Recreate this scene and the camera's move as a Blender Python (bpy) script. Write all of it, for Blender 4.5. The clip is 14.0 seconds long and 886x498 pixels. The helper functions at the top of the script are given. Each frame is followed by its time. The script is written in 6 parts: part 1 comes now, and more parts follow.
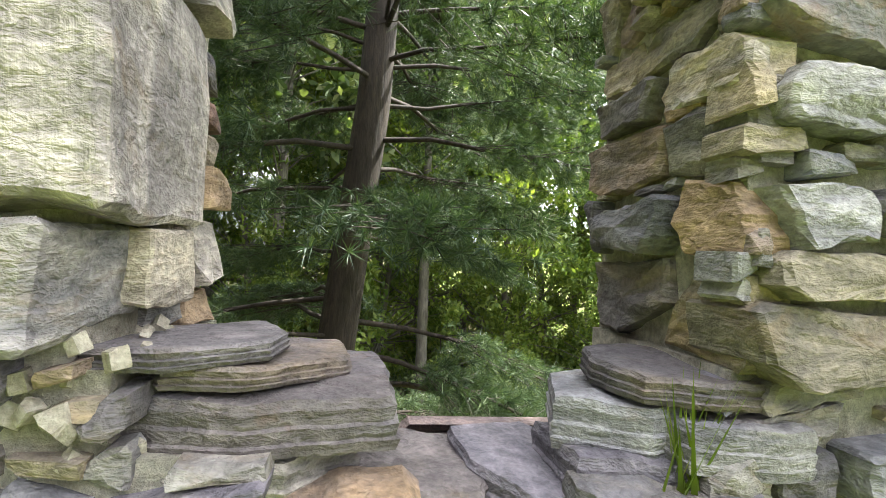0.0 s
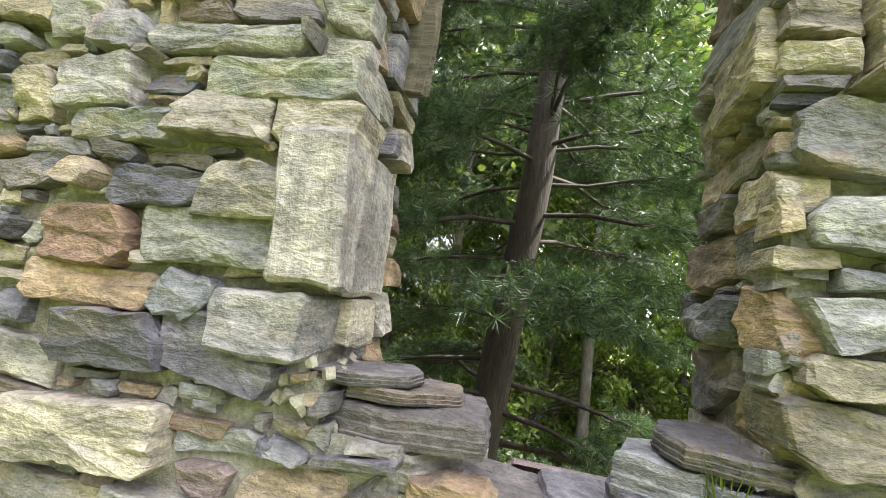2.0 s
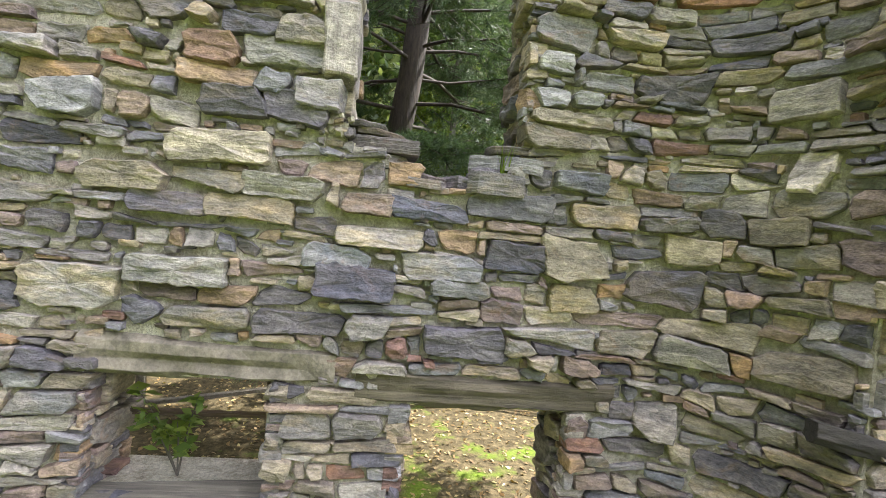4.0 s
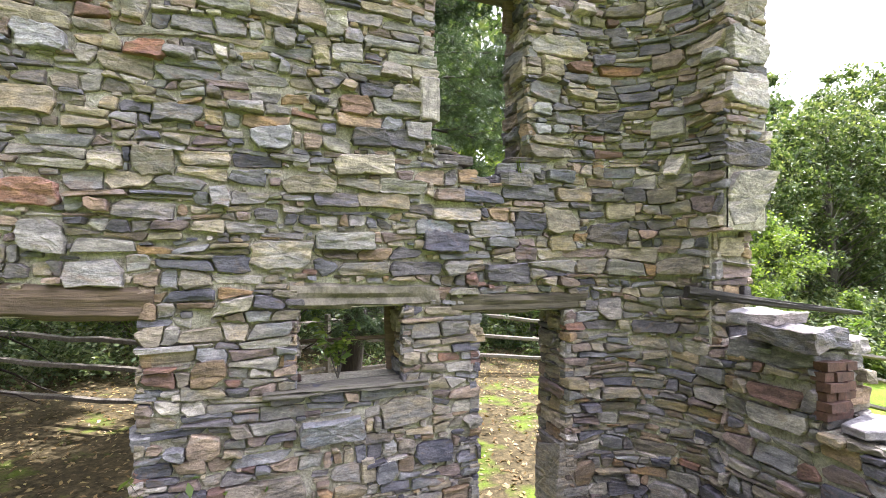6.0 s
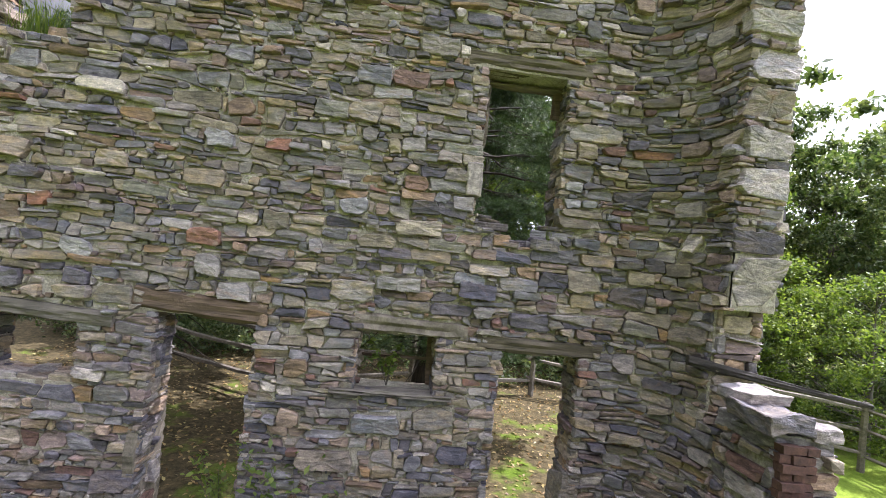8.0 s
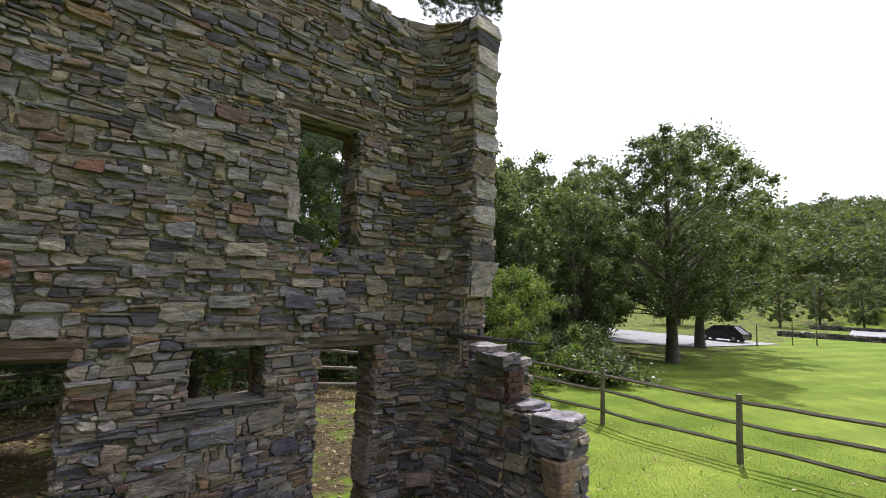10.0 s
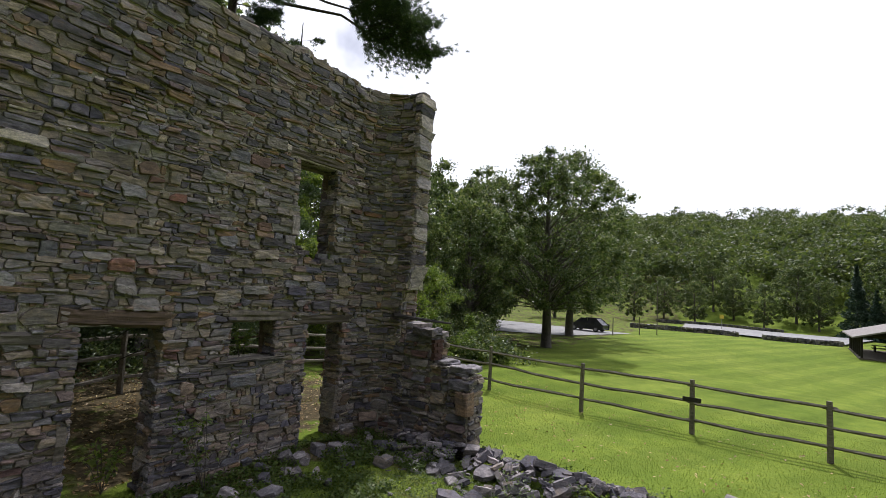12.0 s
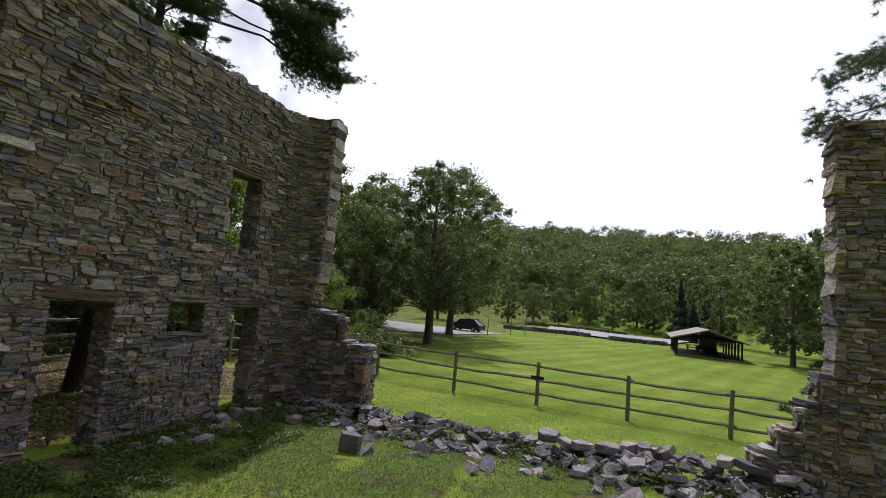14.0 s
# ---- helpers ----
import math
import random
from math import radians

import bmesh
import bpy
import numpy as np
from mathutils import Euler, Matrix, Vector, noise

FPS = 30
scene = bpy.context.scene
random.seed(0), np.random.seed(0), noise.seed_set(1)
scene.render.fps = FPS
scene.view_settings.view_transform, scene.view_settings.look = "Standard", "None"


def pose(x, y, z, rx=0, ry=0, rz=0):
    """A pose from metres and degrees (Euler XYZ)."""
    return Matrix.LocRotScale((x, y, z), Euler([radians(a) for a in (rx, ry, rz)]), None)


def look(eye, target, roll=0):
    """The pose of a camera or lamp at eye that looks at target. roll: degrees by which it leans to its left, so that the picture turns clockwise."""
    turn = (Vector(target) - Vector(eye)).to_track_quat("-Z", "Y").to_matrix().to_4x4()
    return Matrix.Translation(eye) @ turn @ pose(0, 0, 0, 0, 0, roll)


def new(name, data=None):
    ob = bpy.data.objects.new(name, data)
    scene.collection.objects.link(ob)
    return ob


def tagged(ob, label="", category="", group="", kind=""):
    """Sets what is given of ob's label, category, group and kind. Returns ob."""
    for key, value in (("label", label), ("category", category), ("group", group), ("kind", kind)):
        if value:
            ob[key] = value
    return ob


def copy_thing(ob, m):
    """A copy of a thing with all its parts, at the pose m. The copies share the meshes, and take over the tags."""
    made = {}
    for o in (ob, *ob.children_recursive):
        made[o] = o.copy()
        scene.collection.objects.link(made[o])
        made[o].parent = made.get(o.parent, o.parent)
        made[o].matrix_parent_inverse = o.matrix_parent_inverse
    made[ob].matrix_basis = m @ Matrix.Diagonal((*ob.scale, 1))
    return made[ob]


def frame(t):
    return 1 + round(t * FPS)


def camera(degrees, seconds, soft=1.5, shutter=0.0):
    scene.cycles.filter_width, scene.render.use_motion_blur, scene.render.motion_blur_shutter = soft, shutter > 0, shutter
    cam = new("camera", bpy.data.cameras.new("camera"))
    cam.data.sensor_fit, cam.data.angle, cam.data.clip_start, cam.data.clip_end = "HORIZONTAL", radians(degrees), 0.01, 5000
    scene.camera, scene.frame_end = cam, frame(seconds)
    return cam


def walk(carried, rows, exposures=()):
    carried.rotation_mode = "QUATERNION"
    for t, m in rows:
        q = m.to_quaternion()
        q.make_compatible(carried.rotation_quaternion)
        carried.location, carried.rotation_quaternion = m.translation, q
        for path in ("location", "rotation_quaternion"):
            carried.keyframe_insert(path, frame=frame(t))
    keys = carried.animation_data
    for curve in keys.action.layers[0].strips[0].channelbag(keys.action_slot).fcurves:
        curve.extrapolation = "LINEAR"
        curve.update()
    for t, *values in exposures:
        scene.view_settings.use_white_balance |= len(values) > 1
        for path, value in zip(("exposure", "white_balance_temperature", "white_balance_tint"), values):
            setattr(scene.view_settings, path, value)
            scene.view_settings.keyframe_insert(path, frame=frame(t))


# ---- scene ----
cam = camera(87.0, 14.0, soft=0.25)
PATH = [
    (0, (0.56, -0.702, 3.836), (0.918, 1.265, 3.864), 2.6),
    (0.5, (0.386, -0.912, 3.924), (0.599, 1.076, 3.903), -1.2),
    (1, (0.46, -1.039, 4.013), (0.295, 0.954, 4.027), 0.8),
    (1.5, (0.625, -1.062, 3.994), (0.248, 0.901, 4.057), 5.9),
    (2, (0.699, -1.086, 3.873), (0.316, 0.863, 4.109), 7.2),
    (2.5, (0.691, -1.283, 3.653), (0.412, 0.689, 3.833), 3.1),
    (3, (0.694, -1.584, 3.468), (0.364, 0.388, 3.513), 3.6),
    (3.5, (0.746, -2.176, 3.237), (0.504, -0.192, 3.161), 9.2),
    (3.7, (0.677, -2.349, 3.169), (0.638, -0.35, 3.114), 8.8),
    (5.8, (-1.071, -3.735, 2.627), (-0.29, -1.895, 2.696), -0.8),
    (6, (-1.129, -3.945, 2.668), (-0.433, -2.07, 2.707), 0.5),
    (6.5, (-1.107, -4.49, 2.852), (-0.63, -2.548, 2.835), 2.5),
    (7, (-0.959, -4.942, 3.065), (-0.689, -2.961, 3.008), 5.0),
    (7.5, (-0.758, -5.204, 3.158), (-0.584, -3.212, 3.104), 5.4),
    (8, (-0.584, -5.253, 3.103), (-0.396, -3.263, 3.158), 6.4),
    (8.5, (-0.589, -5.266, 2.874), (-0.152, -3.316, 2.953), 6.0),
    (9, (-1.011, -5.34, 2.845), (-0.167, -3.534, 3.002), 6.3),
    (9.2, (-1.268, -5.429, 2.876), (-0.286, -3.694, 3.038), 5.5),
    (11.3, (-4.546, -6.938, 3.088), (-2.967, -5.724, 3.269), -0.8),
    (11.5, (-4.832, -7.077, 3.087), (-3.231, -5.89, 3.255), -0.3),
    (12, (-5.481, -7.496, 3.042), (-3.847, -6.354, 3.207), 3.4),
    (12.5, (-6.094, -7.846, 2.985), (-4.465, -6.697, 3.145), 4.7),
    (13, (-6.779, -8.205, 2.865), (-5.116, -7.102, 3.009), 4.9),
    (13.5, (-7.361, -8.434, 2.834), (-5.606, -7.495, 3.035), 5.2),
    (14, (-7.851, -8.523, 2.806), (-5.998, -7.802, 3.017), 5.0),
]
walk(cam, [(t, look(eye, target, roll)) for t, eye, target, roll in PATH],
     [(0, 2.42, 6350, 8), (0.8, 2.34, 6350, 8), (2, 2.38, 6350, 8), (3.5, 2.2, 6250, 12), (6, 2.18, 5950, 20), (7.5, 1.86, 5950, 20), (8.5, 1.2, 5850, 21), (9.2, 0.76, 5900, 20), (11.3, 0.0, 6000, 18), (14, -0.33, 6050, 18)])

# ---- world, sun, exposure ----
SUN_DIR = Vector((0.60, 0.22, 1.0)).normalized()
sun_data = bpy.data.lights.new("sun", "SUN")
sun_data.energy, sun_data.angle, sun_data.color = 4.2, radians(0.6), (1.0, 0.95, 0.86)
sun = new("sun", sun_data)
sun.matrix_world = look((0, 0, 40), Vector((0, 0, 40)) - SUN_DIR)

world = bpy.data.worlds.new("sky")
scene.world = world
world.use_nodes = True
wn, wl = world.node_tree.nodes, world.node_tree.links
wn.clear()
w_out = wn.new("ShaderNodeOutputWorld")
w_sky = wn.new("ShaderNodeTexSky")
w_sky.sky_type, w_sky.sun_disc = "NISHITA", False
w_sky.sun_elevation, w_sky.sun_rotation = math.asin(SUN_DIR.z), math.atan2(SUN_DIR.x, SUN_DIR.y)
w_sky.dust_density, w_sky.air_density = 2.0, 1.0
w_sb = wn.new("ShaderNodeBackground")
w_sb.inputs["Strength"].default_value = 0.065
w_cloud = wn.new("ShaderNodeBackground")
w_cloud.inputs["Color"].default_value = (0.97, 0.985, 1.0, 1)
w_tc = wn.new("ShaderNodeTexCoord")
w_no = wn.new("ShaderNodeTexNoise")
w_no.inputs["Scale"].default_value, w_no.inputs["Detail"].default_value = 2.3, 6
w_ra = wn.new("ShaderNodeValToRGB")
w_ra.color_ramp.elements[0].position, w_ra.color_ramp.elements[1].position = 0.27, 0.40
w_mx = wn.new("ShaderNodeMixShader")
wl.new(w_tc.outputs["Generated"], w_no.inputs["Vector"])
wl.new(w_no.outputs["Fac"], w_ra.inputs["Fac"])
wl.new(w_sky.outputs["Color"], w_sb.inputs["Color"])
wl.new(w_ra.outputs["Color"], w_mx.inputs["Fac"])
wl.new(w_sb.outputs["Background"], w_mx.inputs[1])
wl.new(w_cloud.outputs["Background"], w_mx.inputs[2])
w_dot = wn.new("ShaderNodeVectorMath")
w_dot.operation = "DOT_PRODUCT"
w_dot.inputs[1].default_value = SUN_DIR
w_glow = wn.new("ShaderNodeMapRange")
w_glow.interpolation_type = "SMOOTHSTEP"
for key, value in (("From Min", 0.05), ("From Max", 0.55), ("To Min", 0.07), ("To Max", 1.38)):
    w_glow.inputs[key].default_value = value
wl.new(w_tc.outputs["Generated"], w_dot.inputs[0])
wl.new(w_dot.outputs["Value"], w_glow.inputs["Value"])
wl.new(w_glow.outputs["Result"], w_cloud.inputs["Strength"])
wl.new(w_mx.outputs["Shader"], w_out.inputs["Surface"])


# ---- materials ----
def node_mat(name):
    m = bpy.data.materials.new(name)
    m.use_nodes = True
    nt = m.node_tree
    return m, nt.nodes, nt.links, nt.nodes["Principled BSDF"]


def ramp(nodes, stops, constant=False):
    r = nodes.new("ShaderNodeValToRGB")
    cr = r.color_ramp
    if constant:
        cr.interpolation = "CONSTANT"
    while len(cr.elements) < len(stops):
        cr.elements.new(0.5)
    for e, (p, c) in zip(cr.elements, stops):
        e.position, e.color = p, (*c, 1)
    return r


def noise_node(nodes, links, scale, detail=5, stretch=(1, 1, 1), rough=0.6, offset=None, distortion=0.0):
    geo = nodes.new("ShaderNodeNewGeometry")
    mp = nodes.new("ShaderNodeMapping")
    mp.inputs["Scale"].default_value = stretch
    links.new(geo.outputs["Position"], mp.inputs["Vector"])
    if offset is not None:
        links.new(offset, mp.inputs["Location"])
    n = nodes.new("ShaderNodeTexNoise")
    n.inputs["Scale"].default_value, n.inputs["Detail"].default_value = scale, detail
    n.inputs["Roughness"].default_value, n.inputs["Distortion"].default_value = rough, distortion
    links.new(mp.outputs["Vector"], n.inputs["Vector"])
    return n


def mix_col(nodes, links, fac, a, b, mode="MIX"):
    m = nodes.new("ShaderNodeMix")
    m.data_type, m.blend_type = "RGBA", mode
    for sock, v in ((m.inputs["Factor"], fac), (m.inputs["A"], a), (m.inputs["B"], b)):
        if isinstance(v, bpy.types.NodeSocket):
            links.new(v, sock)
        elif isinstance(v, tuple):
            sock.default_value = (*v, 1)
        else:
            sock.default_value = v
    return m.outputs["Result"]


def random_value(nodes, links, shift=0.0):
    """A number from 0 to 1 for each piece: the object's and the island's, summed and wrapped."""
    info, geo = nodes.new("ShaderNodeObjectInfo"), nodes.new("ShaderNodeNewGeometry")
    add, fr = nodes.new("ShaderNodeMath"), nodes.new("ShaderNodeMath")
    add.operation, fr.operation = "ADD", "FRACT"
    links.new(info.outputs["Random"], add.inputs[0])
    links.new(geo.outputs["Random Per Island"], add.inputs[1])
    mul = nodes.new("ShaderNodeMath")
    mul.operation = "MULTIPLY_ADD"
    links.new(add.outputs[0], mul.inputs[0])
    mul.inputs[1].default_value, mul.inputs[2].default_value = 1.0 + 6.37 * shift, shift
    links.new(mul.outputs[0], fr.inputs[0])
    return fr.outputs[0]


def bump(nodes, links, bsdf, height, strength, dist=0.02):
    b = nodes.new("ShaderNodeBump")
    b.inputs["Strength"].default_value, b.inputs["Distance"].default_value = strength, dist
    links.new(height, b.inputs["Height"])
    links.new(b.outputs["Normal"], bsdf.inputs["Normal"])
    return b


def stone_material(name, stops, rust=0.35, stretch=(1.4, 1.4, 7.0)):
    """Split schist: two mineral colours a stone in uneven patches, strata, rust and lichen, cracks and fine relief."""
    m, n, l, b = node_mat(name)
    rnd, rnd2 = random_value(n, l), random_value(n, l, 1.0)
    base = ramp(n, stops, True)
    l.new(rnd, base.inputs["Fac"])
    off = n.new("ShaderNodeCombineXYZ")
    k = n.new("ShaderNodeMath")
    k.operation = "MULTIPLY"
    l.new(rnd2, k.inputs[0])
    k.inputs[1].default_value = 37.0
    for s in ("X", "Y", "Z"):
        l.new(k.outputs[0], off.inputs[s])
    streak = noise_node(n, l, 4.0, 5, stretch, 0.62, off.outputs[0], 0.3)
    fine = noise_node(n, l, 70.0, 3, (1, 1, 1.3), 0.55, None, 0.6)
    grain = noise_node(n, l, 19.0, 4, (1, 1, 1.8), 0.68, off.outputs[0], 0.3)
    patch = noise_node(n, l, 5.5, 7, (1, 1, 1.7), 0.68, off.outputs[0], 0.8)
    patch2 = noise_node(n, l, 3.6, 6, (1, 1, 2.4), 0.65, off.outputs[0], 0.4)
    # a second mineral: paler or darker, in patches
    other = ramp(n, [(0.0, (1.55, 1.55, 1.50)), (0.25, (0.55, 0.57, 0.62)), (0.45, (1.35, 1.22, 0.95)), (0.65, (0.80, 0.86, 0.95)), (0.82, (1.75, 1.72, 1.62))], True)
    l.new(rnd2, other.inputs["Fac"])
    pr = ramp(n, [(0.44, (0, 0, 0)), (0.60, (1, 1, 1))])
    l.new(patch2.outputs["Fac"], pr.inputs["Fac"])
    calm = mix_col(n, l, 0.15, base.outputs["Color"], (0.285, 0.250, 0.215))
    tinted = mix_col(n, l, 1.0, calm, other.outputs["Color"], "MULTIPLY")
    c = mix_col(n, l, pr.outputs["Color"], calm, tinted)
    sr = ramp(n, [(0.30, (0.45, 0.45, 0.47)), (0.50, (0.95, 0.95, 0.95)), (0.68, (1.5, 1.48, 1.42))])
    l.new(streak.outputs["Fac"], sr.inputs["Fac"])
    c = mix_col(n, l, 0.62, c, sr.outputs["Color"], "MULTIPLY")
    gr = ramp(n, [(0.33, (0.55, 0.55, 0.55)), (0.5, (1.0, 1.0, 1.0)), (0.66, (1.4, 1.4, 1.38))])
    l.new(grain.outputs["Fac"], gr.inputs["Fac"])
    c = mix_col(n, l, 0.65, c, gr.outputs["Color"], "MULTIPLY")
    fr = ramp(n, [(0.36, (0.5, 0.5, 0.5)), (0.62, (1.42, 1.42, 1.40))])
    l.new(fine.outputs["Fac"], fr.inputs["Fac"])
    c = mix_col(n, l, 0.36, c, fr.outputs["Color"], "MULTIPLY")
    rr = ramp(n, [(0.54, (0, 0, 0)), (0.66, (1, 1, 1))])
    l.new(patch.outputs["Fac"], rr.inputs["Fac"])
    f = n.new("ShaderNodeMath")
    f.operation = "MULTIPLY"
    l.new(rr.outputs["Color"], f.inputs[0])
    f.inputs[1].default_value = rust
    tint = ramp(n, [(0.0, (0.27, 0.20, 0.10)), (0.4, (0.21, 0.19, 0.10)), (0.65, (0.30, 0.16, 0.07)), (0.80, (0.52, 0.50, 0.45))], True)
    l.new(rnd2, tint.inputs["Fac"])
    c = mix_col(n, l, f.outputs[0], c, tint.outputs["Color"])
    c = mix_col(n, l, 1.0, c, (0.815, 0.748, 0.815), "MULTIPLY")
    l.new(c, b.inputs["Base Color"])
    b.inputs["Roughness"].default_value = 0.8
    b.inputs["Specular IOR Level"].default_value = 0.3
    add, add2 = n.new("ShaderNodeMath"), n.new("ShaderNodeMath")
    add.operation = add2.operation = "MULTIPLY_ADD"
    l.new(streak.outputs["Fac"], add.inputs[0])
    add.inputs[1].default_value = 0.9
    l.new(grain.outputs["Fac"], add.inputs[2])
    l.new(fine.outputs["Fac"], add2.inputs[0])
    add2.inputs[1].default_value = 0.35
    l.new(add.outputs[0], add2.inputs[2])
    bump(n, l, b, add2.outputs[0], 0.85, 0.018)
    return m


STONES = [(0.0, (0.245, 0.245, 0.215)), (0.09, (0.31, 0.28, 0.21)), (0.18, (0.19, 0.205, 0.215)), (0.27, (0.27, 0.25, 0.18)),
          (0.36, (0.14, 0.14, 0.145)), (0.44, (0.25, 0.20, 0.145)), (0.53, (0.36, 0.345, 0.30)), (0.62, (0.12, 0.13, 0.16)),
          (0.69, (0.215, 0.22, 0.20)), (0.77, (0.23, 0.185, 0.17)), (0.84, (0.43, 0.42, 0.37)), (0.89, (0.09, 0.095, 0.12)), (0.94, (0.29, 0.215, 0.13)), (0.98, (0.22, 0.13, 0.10))]
M_STONE = stone_material("schist", STONES)
M_PALE = stone_material("pale_stone", [(0.0, (0.36, 0.36, 0.33)), (0.5, (0.33, 0.33, 0.305))], 0.35)
M_BANDED = stone_material("banded_pale_stone", [(0.0, (0.30, 0.305, 0.30)), (0.5, (0.33, 0.32, 0.295))], 0.5, (4.5, 4.5, 0.3))
M_QUOIN = stone_material("cream_quoin_stone", [(0.0, (0.52, 0.50, 0.44)), (0.5, (0.48, 0.47, 0.42))], 0.25)
M_DARK = stone_material("dark_slate", [(0.0, (0.095, 0.10, 0.125)), (0.5, (0.13, 0.135, 0.16))], 0.15)
M_PALE2 = stone_material("grey_green_stone", [(0.0, (0.36, 0.37, 0.30)), (0.5, (0.33, 0.34, 0.29))], 0.3)
M_BLUE = stone_material("blue_grey_stone", [(0.0, (0.23, 0.25, 0.26)), (0.5, (0.27, 0.29, 0.29))], 0.35)
STONE_NAMES = {"banded_pale_stone": "pale banded stone", "pale_stone": "pale stone", "grey_green_stone": "pale grey-green stone", "dark_slate": "dark slate block",
               "blue_grey_stone": "blue-grey stone", "rusty_stone": "rust-red stone", "olive_stone": "olive-brown stone", "tan_stone": "tan stone"}
M_SILL = stone_material("sill_slab", [(0.0, (0.135, 0.128, 0.125)), (0.5, (0.095, 0.096, 0.104))], 0.2)
M_RED = stone_material("rusty_stone", [(0.0, (0.23, 0.12, 0.085)), (0.5, (0.20, 0.13, 0.09))], 0.4)
M_TAN = stone_material("tan_stone", [(0.0, (0.37, 0.34, 0.24)), (0.5, (0.35, 0.33, 0.26))], 0.4)
M_OLIVE = stone_material("olive_stone", [(0.0, (0.25, 0.24, 0.155)), (0.5, (0.22, 0.21, 0.15))], 0.4)
M_RUBBLE = stone_material("rubble_stone", [(0.0, (0.16, 0.17, 0.175)), (0.3, (0.24, 0.245, 0.235)), (0.55, (0.12, 0.13, 0.15)), (0.75, (0.33, 0.335, 0.325)), (0.9, (0.085, 0.095, 0.115))], 0.15)


def mortar_material():
    m, n, l, b = node_mat("lime_mortar")
    a, c2 = noise_node(n, l, 7.0, 9, (1, 1, 1), 0.78), noise_node(n, l, 45.0, 8, (1, 1, 1), 0.7)
    r = ramp(n, [(0.32, (0.24, 0.205, 0.155)), (0.44, (0.46, 0.41, 0.325)), (0.56, (0.66, 0.61, 0.52))])
    l.new(a.outputs["Fac"], r.inputs["Fac"])
    g = ramp(n, [(0.35, (0.5, 0.5, 0.5)), (0.65, (1.2, 1.2, 1.2))])
    l.new(c2.outputs["Fac"], g.inputs["Fac"])
    l.new(mix_col(n, l, 0.8, r.outputs["Color"], g.outputs["Color"], "MULTIPLY"), b.inputs["Base Color"])
    b.inputs["Roughness"].default_value = 0.95
    bump(n, l, b, c2.outputs["Fac"], 1.0, 0.06)
    return m


def wood_material(name, dark, light, axis_stretch=(0.6, 12, 12)):
    m, n, l, b = node_mat(name)
    a = noise_node(n, l, 3.0, 8, axis_stretch, 0.7, None, 0.4)
    f = noise_node(n, l, 2.0, 4)
    r = ramp(n, [(0.3, dark), (0.7, light)])
    l.new(a.outputs["Fac"], r.inputs["Fac"])
    g = ramp(n, [(0.3, (0.65, 0.65, 0.65)), (0.7, (1.2, 1.2, 1.2))])
    l.new(f.outputs["Fac"], g.inputs["Fac"])
    l.new(mix_col(n, l, 0.8, r.outputs["Color"], g.outputs["Color"], "MULTIPLY"), b.inputs["Base Color"])
    b.inputs["Roughness"].default_value = 0.85
    bump(n, l, b, a.outputs["Fac"], 0.9, 0.02)
    return m


def simple_material(name, dark, light, scale=8.0, rough=0.9, relief=0.4, fine=0.0):
    m, n, l, b = node_mat(name)
    a = noise_node(n, l, scale, 7)
    r = ramp(n, [(0.32, dark), (0.68, light)])
    l.new(a.outputs["Fac"], r.inputs["Fac"])
    c = r.outputs["Color"]
    if fine:
        f = noise_node(n, l, fine, 5)
        g = ramp(n, [(0.3, (0.6, 0.6, 0.6)), (0.7, (1.25, 1.25, 1.25))])
        l.new(f.outputs["Fac"], g.inputs["Fac"])
        c = mix_col(n, l, 0.8, c, g.outputs["Color"], "MULTIPLY")
    l.new(c, b.inputs["Base Color"])
    b.inputs["Roughness"].default_value = rough
    bump(n, l, b, a.outputs["Fac"], relief, 0.02)
    return m


def leaf_material(name, stops, translucent=0.45, rough=0.5):
    m, n, l, b = node_mat(name)
    r = ramp(n, stops)
    l.new(random_value(n, l), r.inputs["Fac"])
    big = noise_node(n, l, 0.35, 3)
    g = ramp(n, [(0.35, (0.75, 0.8, 0.8)), (0.65, (1.2, 1.15, 0.95))])
    l.new(big.outputs["Fac"], g.inputs["Fac"])
    c = mix_col(n, l, 0.8, r.outputs["Color"], g.outputs["Color"], "MULTIPLY")
    l.new(c, b.inputs["Base Color"])
    b.inputs["Roughness"].default_value = rough
    b.inputs["Specular IOR Level"].default_value = 0.35
    t = n.new("ShaderNodeBsdfTranslucent")
    l.new(mix_col(n, l, 1.0, c, (1.35, 1.45, 0.6), "MULTIPLY"), t.inputs["Color"])
    mx = n.new("ShaderNodeMixShader")
    mx.inputs["Fac"].default_value = translucent
    l.new(b.outputs["BSDF"], mx.inputs[1])
    l.new(t.outputs["BSDF"], mx.inputs[2])
    l.new(mx.outputs["Shader"], n["Material Output"].inputs["Surface"])
    return m


M_MORTAR = mortar_material()
M_LIME = simple_material("pale_lime_mortar", (0.22, 0.19, 0.145), (0.44, 0.40, 0.33), 22, 0.95, 0.9, 120)
M_OLDWOOD = wood_material("weathered_timber", (0.045, 0.037, 0.03), (0.20, 0.165, 0.12))
M_GREYWOOD = wood_material("grey_timber", (0.05, 0.045, 0.04), (0.22, 0.195, 0.16))
M_REDWOOD = wood_material("reddish_timber", (0.05, 0.034, 0.026), (0.19, 0.13, 0.092))
M_CHARRED = wood_material("dark_timber", (0.010, 0.009, 0.008), (0.05, 0.042, 0.035))
M_FENCE = wood_material("fence_wood", (0.08, 0.07, 0.055), (0.26, 0.23, 0.19), (8, 1.0, 8))
